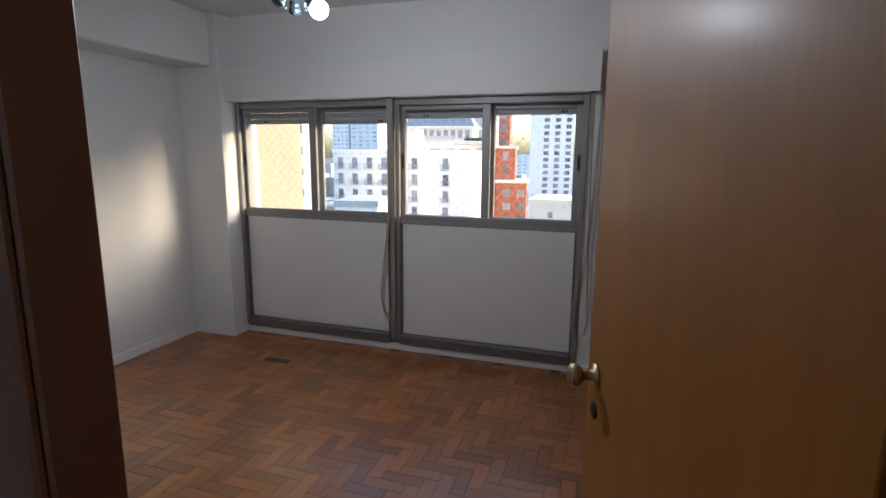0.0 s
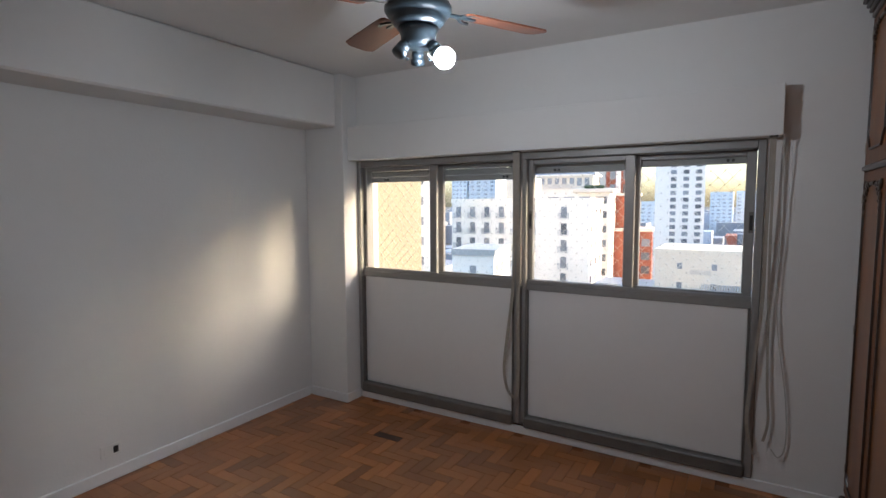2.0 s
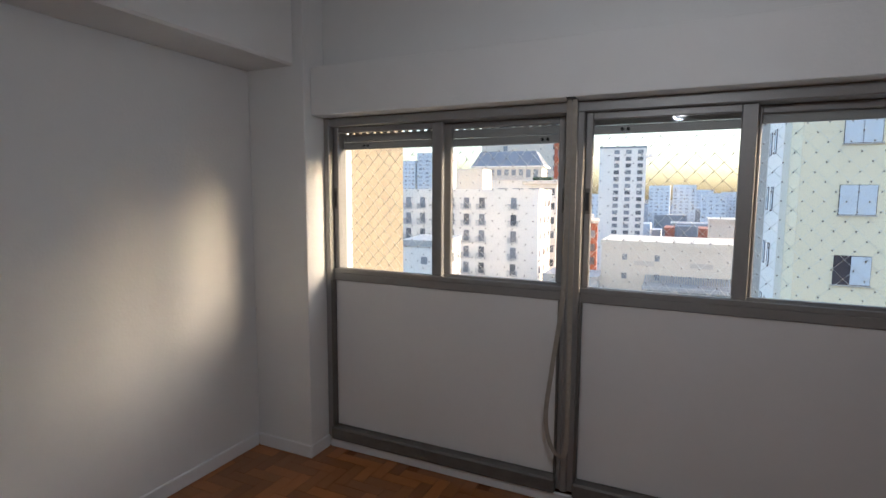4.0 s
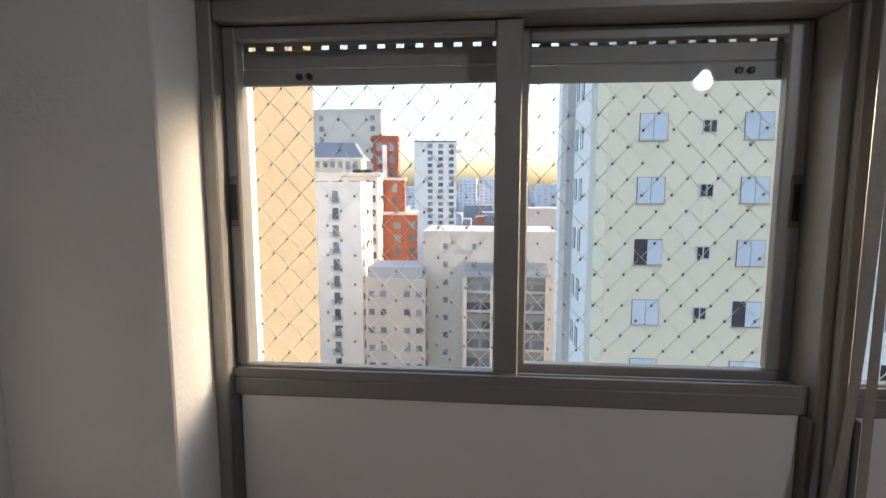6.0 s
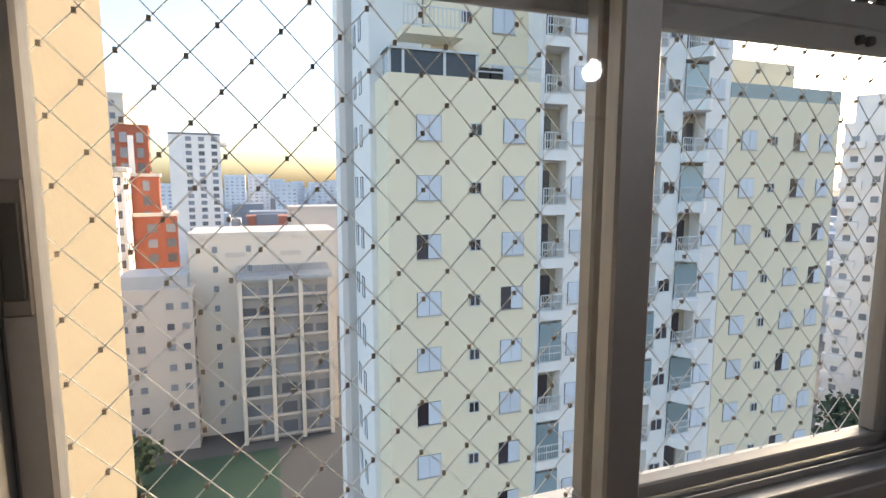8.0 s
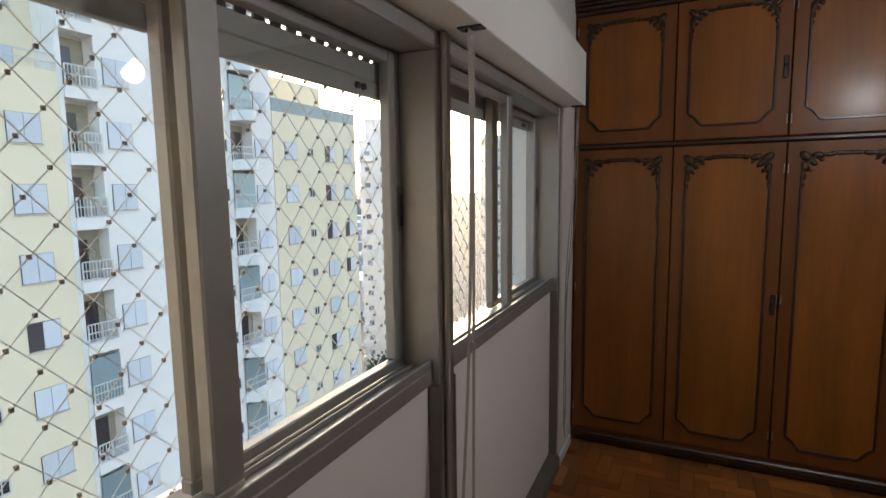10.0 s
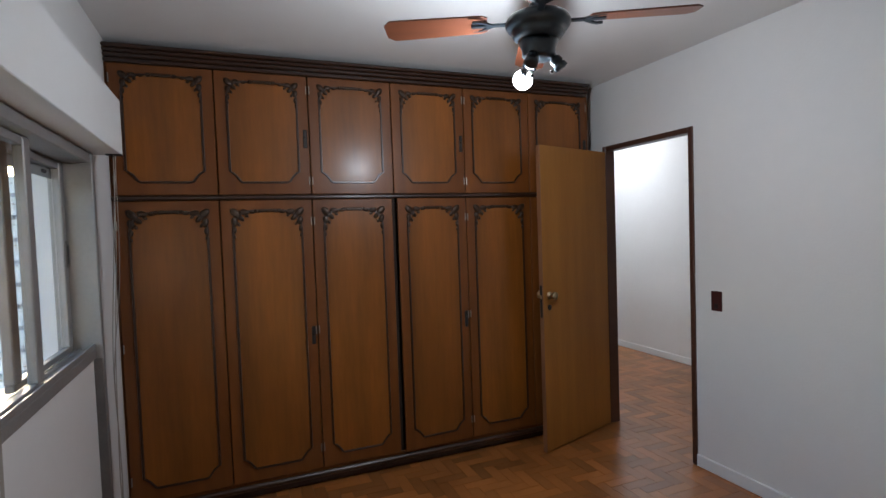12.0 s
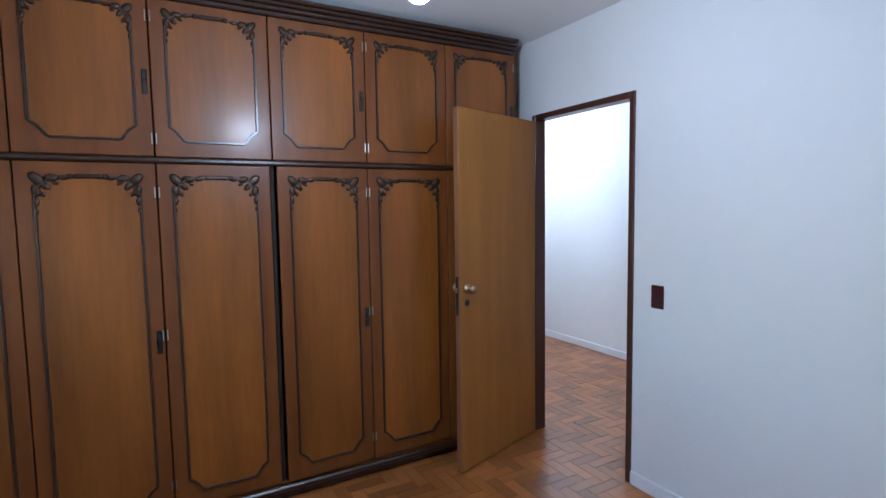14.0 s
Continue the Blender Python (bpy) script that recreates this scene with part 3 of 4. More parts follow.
def wardrobe_door(y_left, z0, z1, upper, opened=0.0, hinge_left=True, lockside=0, narrow=0.0):
    """One door; its y_left edge is the one nearer the window. opened: degrees about its hinge."""
    w, h = DWID - (0.006 if not opened else 0.020) - narrow, z1 - z0
    hy = y_left - 0.003 if hinge_left else y_left - DWID + narrow + 0.003
    s = -1 if hinge_left else 1                 # the leaf runs this way along y from its hinge
    d = new("wardrobe_door")
    d.parent = ward
    d.matrix_local = pose(0, hy, z0, 0, 0, s * opened)
    d.empty_display_size = 0.05
    me = box_bm((0, 0, 0), (0.021, s * w, h), 0.0025)
    me2 = part("door_leaf", me, M_WARD, d)
    cy, mw = s * w / 2, w - 0.128
    top, bot = h - (0.062 if not upper else 0.055), (0.075 if not upper else 0.07)
    mh = top - bot
    cz = (top + bot) / 2
    arch = 0.105 if not upper else 0.085
    pts2 = outline(mw, mh, arch, 0.055)
    # the field of lighter veneer inside the moulding
    bm = bmesh.new()
    f = [bm.verts.new((-0.0012, cy + a, cz + b)) for a, b in pts2]
    g = [bm.verts.new((0.001, cy + a, cz + b)) for a, b in pts2]
    bm.faces.new(f)
    bm.faces.new(g[::-1])
    for i in range(len(f)):
        j = (i + 1) % len(f)
        bm.faces.new((f[i], g[i], g[j], f[j]))
    part("door_panel", bm, M_WARD_PANEL, d, "golden brown veneer panel")
    bm = bmesh.new()
    add_sweep(bm, [(-0.005, cy + a, cz + b) for a, b in pts2], 0.012, 0.009, (-1, 0, 0), True)
    part("molding", bm, M_WARD_DARK, d, "dark raised molding")
    for sx in (-1, 1):
        bm = carve_bm(sx, 0.160 if not upper else 0.135)
        bmesh.ops.translate(bm, verts=bm.verts, vec=(0, cy + sx * (mw / 2 + 0.004), cz + mh / 2 + 0.006))
        smooth(part("carving", bm, M_CARVE, d, "carved leaf ornament"))
    bm = bmesh.new()
    add_box(bm, (-0.012, cy - 0.05, cz + mh / 2 - 0.008), (0, cy + 0.05, cz + mh / 2 + 0.010), 0.004)
    add_box(bm, (-0.015, cy - 0.075, cz + mh / 2 - 0.010), (0, cy - 0.052, cz + mh / 2 + 0.010), 0.005)
    add_box(bm, (-0.015, cy + 0.052, cz + mh / 2 - 0.010), (0, cy + 0.075, cz + mh / 2 + 0.010), 0.005)
    part("carved_crest", bm, M_CARVE, d)
    if lockside:
        ly = 0.022 if (lockside < 0) == (s > 0) else w - 0.022
        lz = 0.83 if not upper else 0.33
        k = part("escutcheon", box_bm((-0.003, s * ly - 0.011, lz - 0.055), (0, s * ly + 0.011, lz + 0.055), 0.004), M_IRON, d, "dark iron key plate")
        part("key_knob", lathe_bm([(0.005, 0), (0.006, 0.004), (0.0075, 0.010), (0.004, 0.014)], 12, Matrix.Translation((-0.003, s * ly, lz + 0.01)) @ Matrix.Rotation(-math.pi / 2, 4, "Y")), M_IRON, k)
    hy2 = s * 0.006
    for hz in ((0.13, h * 0.52, h - 0.13) if not upper else (0.08, h - 0.08)):
        part("hinge", lathe_bm([(0.0032, hz - 0.024), (0.0032, hz + 0.024)], 10, Matrix.Translation((-0.0025, hy2, 0))), M_STEEL, d, "small bright steel hinge")
    return d


for i in range(6):
    slim = 0.011 if i > 2 else 0.0          # the three doors by the doorway are a little narrower
    y = E0 - DWID * i + max(0, i - 3) * 0.011
    # pairs share a hinge post: doors 2|3 and 4|5 hinge side by side
    hinge_left = i in (0, 2, 4)
    op = {2: 0.5, 3: 1.8}.get(i, 0.0)
    wardrobe_door(y, 0.104, SPLIT - 0.016, False, op, hinge_left, {0: 0, 1: -1, 2: 0, 3: -1, 4: 0, 5: -1}[i], slim)
    wardrobe_door(y, SPLIT + 0.017, 2.494, True, 0.0, hinge_left, {0: 0, 1: -1, 2: 0, 3: -1, 4: 0, 5: -1}[i], slim)

# ---- ceiling fan ----
FX, FY = 1.648, -1.745
fan = thing("ceiling_fan", "dark ceiling fan with reddish wooden blades and lamp holders", "ceiling fan", (FX, FY, -0.03))
smooth(part("canopy", lathe_bm([(0.03, (CEIL + 0.03) - 0.055), (0.055, (CEIL + 0.03) - 0.035), (0.065, (CEIL + 0.03) - 0.001)], 24), M_FAN, fan))
part("rod", lathe_bm([(0.012, 2.36), (0.012, (CEIL + 0.03) - 0.05)], 14), M_FAN, fan)
smooth(part("rod_collar", lathe_bm([(0.028, 2.395), (0.032, 2.41), (0.022, 2.44), (0.014, 2.46)], 20), M_FAN, fan))
smooth(part("motor", lathe_bm([(0.055, 2.275), (0.085, 2.285), (0.098, 2.300), (0.092, 2.312), (0.112, 2.320), (0.122, 2.335), (0.122, 2.350), (0.112, 2.365), (0.080, 2.380), (0.040, 2.396)], 36), M_FAN, fan))
smooth(part("switch_housing", lathe_bm([(0.020, 2.205), (0.050, 2.210), (0.062, 2.225), (0.064, 2.250), (0.075, 2.275)], 28), M_FAN, fan))
for k in range(4):
    ang = -28 + 90 * k
    arm = part("blade_arm", box_bm((0.09, -0.013, 2.343), (0.20, 0.013, 2.351), 0.003), M_FAN, fan)
    arm.rotation_euler = (0, 0, radians(ang))
    bm = bmesh.new()
    for sy in (-1, 1):
        add_sweep(bm, [(0.175, sy * 0.006, 2.347), (0.20, sy * 0.03, 2.347), (0.225, sy * 0.045, 2.347), (0.245, sy * 0.042, 2.347)], 0.014, 0.008, (0, 0, 1))
    add_box(bm, (0.19, -0.012, 2.343), (0.25, 0.012, 2.351), 0.003)
    part("blade_bracket", bm, M_FAN, arm)
    prof = [(0.19, 0.045), (0.21, 0.056), (0.30, 0.060), (0.50, 0.066), (0.555, 0.066), (0.58, 0.040)]
    bm = bmesh.new()
    tilt = Matrix.Translation((0, 0, 2.354)) @ Matrix.Rotation(radians(10), 4, "X")
    lo_ = [bm.verts.new(tilt @ Vector((x, y, -0.003))) for x, y in prof + [(x, -y) for x, y in prof[::-1]]]
    hi_ = [bm.verts.new(tilt @ Vector((x, y, 0.003))) for x, y in prof + [(x, -y) for x, y in prof[::-1]]]
    bm.faces.new(lo_[::-1]), bm.faces.new(hi_)
    for i in range(len(lo_)):
        j = (i + 1) % len(lo_)
        bm.faces.new((lo_[i], lo_[j], hi_[j], hi_[i]))
    part("blade", bm, M_BLADE, arm, "reddish brown wooden blade")
to_bulb = math.atan2(BULB.y - FY, BULB.x - FX)
for k in range(3):
    ang = to_bulb + k * 2 * math.pi / 3
    m = Matrix.Rotation(ang, 4, "Z") @ Matrix.Translation((0.048, 0, 2.225)) @ Matrix.Rotation(radians(145), 4, "Y")
    h = smooth(part("lamp_holder", lathe_bm([(0.012, -0.02), (0.014, 0.012), (0.022, 0.018), (0.024, 0.035), (0.019, 0.040), (0.026, 0.046), (0.027, 0.062), (0.017, 0.066)], 20, m), M_FAN, fan))
    part("thumbscrew", lathe_bm([(0.003, 0.02), (0.003, 0.034), (0.006, 0.036), (0.006, 0.040)], 10, m @ Matrix.Translation((0, 0, 0.05)) @ Matrix.Rotation(math.pi / 2, 4, "Y")), M_FAN, h)
bm = bmesh.new()
bmesh.ops.create_uvsphere(bm, u_segments=28, v_segments=18, radius=0.038)
bmesh.ops.translate(bm, verts=bm.verts, vec=BULB - Vector((FX, FY, -0.03)))
globe = smooth(part("bulb", bm, M_BULB, fan, "round white bulb, lit"))
globe.visible_shadow = False
fan_dir = (Vector((FX, FY, 2.17)) - BULB).normalized()
m = Matrix.Translation(BULB - Vector((FX, FY, -0.03)) + fan_dir * 0.034) @ fan_dir.to_track_quat("Z", "Y").to_matrix().to_4x4()
part("bulb_socket", lathe_bm([(0.020, 0), (0.015, 0.018), (0.013, 0.03)], 16, m), M_SOCKET, fan)

# ---- switch and socket ----
sw = thing("light_switch", "dark maroon light switch plate on the white wall", "light switch", (2.213, YB, 1.064))
part("plate", box_bm((-0.038, 0, -0.060), (0.038, 0.007, 0.060), 0.004), M_SWITCH, sw)
part("rocker", box_bm((-0.012, 0.0072, -0.045), (0.012, 0.011, -0.015), 0.002), M_BLACK, sw)
so = thing("wall_socket", "white plastic wall socket above the skirting", "socket", (XL, -1.855, 0.18))
part("plate", box_bm((0, -0.058, -0.036), (0.008, 0.058, 0.036), 0.003), M_SOCKET, so)
part("outlet", box_bm((0.0082, 0.012, -0.020), (0.011, 0.040, 0.020), 0.002), M_IRON, so, "dark outlet insert")
part("outlet", box_bm((0.0082, -0.040, -0.020), (0.011, -0.012, 0.020), 0.002), M_SOCKET, so)

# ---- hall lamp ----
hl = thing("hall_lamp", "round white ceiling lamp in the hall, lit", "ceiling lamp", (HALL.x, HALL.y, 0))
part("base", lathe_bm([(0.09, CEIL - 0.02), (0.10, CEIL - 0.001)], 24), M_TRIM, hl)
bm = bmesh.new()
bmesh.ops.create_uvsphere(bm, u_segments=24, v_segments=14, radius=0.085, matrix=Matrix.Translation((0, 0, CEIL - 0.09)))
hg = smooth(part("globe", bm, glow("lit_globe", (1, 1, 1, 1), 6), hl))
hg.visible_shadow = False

# ---- outside: our own facade ----
GROUND = -36.0
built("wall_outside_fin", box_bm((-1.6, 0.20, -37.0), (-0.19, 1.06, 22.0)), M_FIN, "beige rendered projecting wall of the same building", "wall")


def az_at(az, dist, ox=0.4, oy=-1.0):
    return ox + dist * math.sin(radians(az)), oy + dist * math.cos(radians(az))


def drop(dist):
    """The town lies a little lower the further off it is."""
    return -0.006 * min(dist, 300)


class Meshes:
    """Shared meshes for pieces of facades, by kind and size."""
    store = {}

    @classmethod
    def box(cls, key, size, material, bevel=0.0):
        if key not in cls.store:
            cls.store[key] = mesh_of(key, box_bm((-size[0] / 2, 0, -size[1] / 2), (size[0] / 2, size[2], size[1] / 2), bevel), material)
        return cls.store[key]


# ---- outside: the yellow and white block across the way ----
BY = 25.5
FL = 3.08
block = thing("apartment_building", "pale yellow and white apartment block with shutters and balconies", "building", (-0.12, BY, 0))


def bwall(name, lo, hi, material, label="", parent=block):
    return part(name, box_bm(lo, hi), material, parent, label)


bwall("wall", (6.4, 0.0, GROUND), (15.0, 3.0, 7.1), M_YEL, "pale yellow rendered wing")
bwall("wall", (15.0, 0.9, GROUND), (28.6, 18, 17.0), M_WHT, "white rendered middle wing")
bwall("wall", (28.6, 0.0, GROUND), (38.6, 16, 7.1), M_YEL, "pale yellow rendered wing")
bwall("wall", (9.2, 1.6, 7.1), (15.0, 16, 16.0), M_YEL, "set-back upper storeys")
bwall("wall", (28.6, 1.6, 7.1), (36.0, 16, 9.9), M_YEL, "set-back upper storeys")
bwall("wall", (6.1, 3.0, GROUND), (9.1, 17.5, 16.0), M_WHT, "white side wing")
bwall("pier", (5.6, 8.6, GROUND), (6.099, 11.4, 16.0), M_GRY, "grey vertical pier on the side")
# white wall strips between the recesses, proud of the middle wing
COLS = [(15.02, 15.25), (16.75, 21.75), (23.45, 24.9), (26.7, 28.58)]
for a, b in COLS:
    bwall("wall_strip", (a, 0.02, GROUND), (b, 0.899, 16.4), M_WHT)


def shutter_mesh(key, w, h, leaves):
    """Roller shutter leaves: flat slats with fine grooves, in one or two widths."""
    if key not in Meshes.store:
        bm = bmesh.new()
        for k in range(leaves):
            x0_, x1_ = -w / 2 + w * k / leaves + 0.012, -w / 2 + w * (k + 1) / leaves - 0.012
            n = 9
            for i in range(n):
                add_box(bm, (x0_, 0.0, -h / 2 + h * i / n + 0.006), (x1_, 0.03, -h / 2 + h * (i + 1) / n - 0.006))
            add_box(bm, (x0_, 0.012, -h / 2), (x1_, 0.029, h / 2))
        Meshes.store[key] = mesh_of(key, bm, M_SHUT)
    return Meshes.store[key]


def win(x, z, w, h, y=0.0, opened=False, shutter=True):
    """A window: dark frame, white roller shutter or an open half, a sill."""
    f = piece("window", Meshes.box("bframe%.1f%.1f" % (w, h), (w, h, 0.05), M_PANE), block, (x, y - 0.02, z))
    if shutter:
        if opened:
            piece("shutter", shutter_mesh("bshuth%.1f%.1f" % (w, h), w * 0.52, h - 0.06, 1), f, (w * 0.22, -0.032, 0))
        else:
            piece("shutter", shutter_mesh("bshut%.1f%.1f" % (w, h), w - 0.03, h - 0.03, 2), f, (0, -0.032, 0.0))
        piece("sill", Meshes.box("bsill%.1f" % w, (w + 0.1, 0.05, 0.08), M_GRY), f, (0, -0.07, -h / 2 - 0.03))
    else:
        key = "bwframe%.1f%.1f" % (w, h)
        if key not in Meshes.store:
            bm = bmesh.new()
            for lo, hi in (((-w / 2, -h / 2), (w / 2, -h / 2 + 0.05)), ((-w / 2, h / 2 - 0.05), (w / 2, h / 2)), ((-w / 2, -h / 2), (-w / 2 + 0.05, h / 2)), ((w / 2 - 0.05, -h / 2), (w / 2, h / 2)), ((-0.025, -h / 2), (0.025, h / 2))):
                add_box(bm, (lo[0], -0.03, lo[1]), (hi[0], 0.0, hi[1]))
            Meshes.store[key] = mesh_of(key, bm, M_RAILW)
        piece("frame", Meshes.store[key], f)


def balcony(x, z, w, style, deep=0.9):
    """A recessed balcony: inner wall, glazed door, slab, white rail."""
    f = piece("balcony", Meshes.box("bslab%.1f" % w, (w + 0.1, 0.55, deep + 0.12), M_WHT), block, (x, -0.12, z - 1.25))
    h = FL - 0.62
    if style == 2:
        piece("glazing", Meshes.box("bglz%.1f" % w, (w, h, 0.04), M_BGLASS), f, (0, 0.06, 1.37))
    else:
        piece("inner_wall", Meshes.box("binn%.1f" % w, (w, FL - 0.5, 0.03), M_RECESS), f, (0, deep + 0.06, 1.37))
        piece("glass_door", Meshes.box("bdoor%.1f" % w, (w * (0.5 if style else 0.8), 2.1, 0.03), M_PANE), f, (-0.15 * w if style else 0, deep + 0.02, 1.2))
    key = "brail%.1f" % w
    if key not in Meshes.store:
        bm = bmesh.new()
        for zz in (0.30, 0.78, 1.22):
            add_box(bm, (-w / 2, 0, zz), (w / 2, 0.045, zz + 0.055))
        n = int(w / 0.16)
        for i in range(n + 1):
            xx = -w / 2 + w * i / n
            big = i in (0, n // 2, n)
            add_box(bm, (xx - (0.035 if big else 0.014), 0.008, 0.27), (xx + (0.035 if big else 0.014), 0.037, 1.22))
        Meshes.store[key] = mesh_of(key, bm, M_RAILW)
    piece("railing", Meshes.store[key], f, (0, -0.02, 0))


rnd = random.Random(5)
LEVELS = [4.45 - FL * i for i in range(-4, 13)]
for z in LEVELS:
    low = z < 6.0
    if low:
        for x, w, h in ((8.55, 1.4, 1.3), (11.2, 0.66, 0.66), (13.45, 1.35, 1.3)):
            win(x, z, w, h, 0.0, rnd.random() < 0.18, w > 1)
        for x, w, h in ((30.4, 1.3, 1.25), (32.6, 0.6, 0.62), (35.0, 1.3, 1.25), (37.4, 1.2, 1.25)):
            win(x, z, w, h, 0.0, rnd.random() < 0.2, w > 1)
    elif z < 15:
        for x, w, h in ((11.2, 0.66, 0.66), (13.45, 1.35, 1.3)):
            win(x, z, w, h, 1.6, rnd.random() < 0.2, w > 1)
    for x, w in ((16.0, 1.45), (22.6, 1.65), (25.8, 1.75)):
        balcony(x, z, w, rnd.choice((0, 1, 2, 2)))
    for x, w, h in ((17.75, 1.3, 1.3), (20.6, 1.25, 1.3), (24.1, 0.95, 0.8), (27.5, 1.2, 1.2)):
        win(x, z, w, h, 0.02, rnd.random() < 0.25, w > 1)
    # windows on the side of the yellow wing
    for yy in (5.4, 7.2):
        f = piece("window", Meshes.box("sidewin", (0.03, 1.3, 0.8), M_PANE), block, (6.085, yy, z))
        piece("shutter", Meshes.box("sideshut", (0.02, 1.2, 0.35), M_SHUT), f, (-0.02, 0.1, 0))
    piece("window", Meshes.box("sidewin", (0.03, 1.3, 0.8), M_PANE), block, (6.085, 14.0, z))
# the bowed balconies at the far end of the white wing
bm = bmesh.new()
for z in LEVELS:
    prof = [(24.95 + 1.75 * u, -1.1 * math.sin(math.pi * u) ** 0.7) for u in [k / 10 for k in range(11)]]
    lo_ = [bm.verts.new((x, y, z - 1.5)) for x, y in prof]
    hi_ = [bm.verts.new((x, y, z - 0.85)) for x, y in prof]
    for i in range(len(prof) - 1):
        bm.faces.new((lo_[i], lo_[i + 1], hi_[i + 1], hi_[i]))
    bm.faces.new(lo_), bm.faces.new(hi_)
tagged(part("bowed_parapet", bm, M_WHT, block, "white bowed balcony parapets"), kind="stuff")
# terrace on the lower yellow wing
part("terrace_glazing", box_bm((6.5, 0.05, 7.1), (11.2, 1.5, 8.25)), mat("dark_terrace_glass", (0.03, 0.035, 0.045), 0.12, vary=0.2, scale=0.5), block, "dark glazed terrace enclosure")
part("terrace_roof", box_bm((6.35, -0.08, 8.25), (11.3, 1.6, 8.37)), M_RAILW, block)
for x in (6.5, 7.2, 9.4, 11.2):
    part("terrace_post", box_bm((x - 0.07, -0.02, 7.1), (x + 0.07, 0.05, 8.25)), M_RAILW, block)
for z in (7.45, 7.8):
    part("terrace_rail", box_bm((11.3, 0.05, z), (15.0, 0.11, z + 0.06)), M_RAILW, block)
for x in (11.8, 12.6):
    part("air_conditioner", box_bm((x - 0.35, 0.5, 7.1), (x + 0.35, 0.95, 7.8), 0.03), M_IRON, block)
part("balcony_slab", box_bm((7.2, -0.1, 9.0), (10.4, 1.6, 9.35)), M_YEL, block)
bm = bmesh.new()
for zz in (9.45, 10.35):
    add_box(bm, (7.2, -0.1, zz), (10.4, -0.05, zz + 0.06))
for i in range(15):
    add_box(bm, (7.2 + 3.15 * i / 14, -0.09, 9.35), (7.25 + 3.15 * i / 14, -0.06, 10.4))
part("balcony_railing", bm, M_RAILW, block)
part("glass_rail", box_bm((28.6, 0.0, 7.1), (38.6, 0.06, 8.0)), M_BGLASS, block)


# ---- outside: other buildings, by direction and distance ----
def tower(name, label, az0, az1, dist, top, material, floors=2.9, cols=4, wsize=(1.3, 1.3), depth=14.0, turn=None, roof=None, side=True, pane=M_PANE_FAR, skip=()):
    """A block whose front faces us between two directions, with real recessed-looking windows set on it."""
    x0, y0 = az_at(az0, dist)
    x1, y1 = az_at(az1, dist)
    mid = (az0 + az1) / 2
    w = 2 * dist * math.tan(radians((az1 - az0) / 2))
    ob = thing(name, label, "building", (0, 0, 0))
    cx, cy = az_at(mid, dist)
    ob.matrix_world = pose(cx, cy, drop(dist), 0, 0, -mid if turn is None else turn)
    part("wall", box_bm((-w / 2, 0, GROUND), (w / 2, depth, top)), material, ob)
    part("parapet", box_bm((-w / 2 - 0.15, -0.15, top - 0.5), (w / 2 + 0.15, depth + 0.15, top + 0.25)), roof or material, ob)
    bmw, bms = bmesh.new(), bmesh.new()
    z = top - 2.2
    while z > GROUND + 2:
        for i in range(cols):
            if i in skip:
                continue
            x = -w / 2 + w * (i + 0.5) / cols
            add_box(bmw, (x - wsize[0] / 2, -0.06, z - wsize[1] / 2), (x + wsize[0] / 2, 0.02, z + wsize[1] / 2))
            add_box(bms, (x - wsize[0] / 2 - 0.1, -0.25, z - wsize[1] / 2 - 0.18), (x + wsize[0] / 2 + 0.1, 0.02, z - wsize[1] / 2))
        if side:
            for k in range(3):
                y = depth * (k + 0.5) / 3
                for sx in (-1, 1):
                    add_box(bmw, (sx * w / 2 - 0.05, y - 0.6, z - 0.6), (sx * w / 2 + 0.05, y + 0.6, z + 0.6))
        z -= floors
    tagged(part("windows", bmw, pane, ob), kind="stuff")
    tagged(part("sills", bms, material, ob), kind="stuff")
    return ob, w


# grey-white block with a court before it
g, w = tower("office_block", "grey rendered apartment block with small dark windows", -13.9, -7.2, 80, -12.4, M_GRY, 2.9, 5, (0.9, 0.9), 12, 0, skip=(2,))
part("roof_shed", box_bm((-w / 2 + 0.3, 0.5, -12.2), (w / 2 - 0.5, 8, -10.4), 0.05), M_SHEET, g, "translucent sheet roof shelter")
g, w = tower("cream_block", "cream rendered block with a blank upper wall", -7.3, 7.1, 82, -5.2, M_CREAM, 2.9, 9, (0.7, 0.9), 12, 0, skip=(0, 2, 4, 5, 6, 7, 8))
part("vent_panel", box_bm((-5.5, -0.06, -8.6), (-2.7, 0.02, -7.9)), M_GRY, g)
part("vent_panel", box_bm((2.2, -0.06, -8.6), (5.2, 0.02, -7.9)), M_GRY, g)
g, w = tower("balcony_block", "grey block with concrete posts and a corrugated roof", -2.9, 6.6, 78, -11.3, M_GRY_DEEP, 2.9, 5, (2.1, 1.7), 4, 0, roof=M_SHEET)
for k in range(4):
    part("post", box_bm((-w / 2 + w * k / 3 * 0.95, -0.9, GROUND), (-w / 2 + w * k / 3 * 0.95 + 0.55, -0.2, -11.4)), M_CREAM, g)
bm = bmesh.new()
for k in range(40):
    add_box(bm, (-w / 2 + w * k / 40, -1.0, 0), (-w / 2 + w * (k + 0.5) / 40, 4.2, 0.12), 0, pose(0, 0, -11.2, 16, 0, 0))
tagged(part("corrugated_roof", bm, M_SHEET, g), kind="stuff")
for z in range(-35, -12, 3):
    part("slab", box_bm((-w / 2, -0.5, z), (w / 2, 0, z + 0.35)), M_GRY, g)

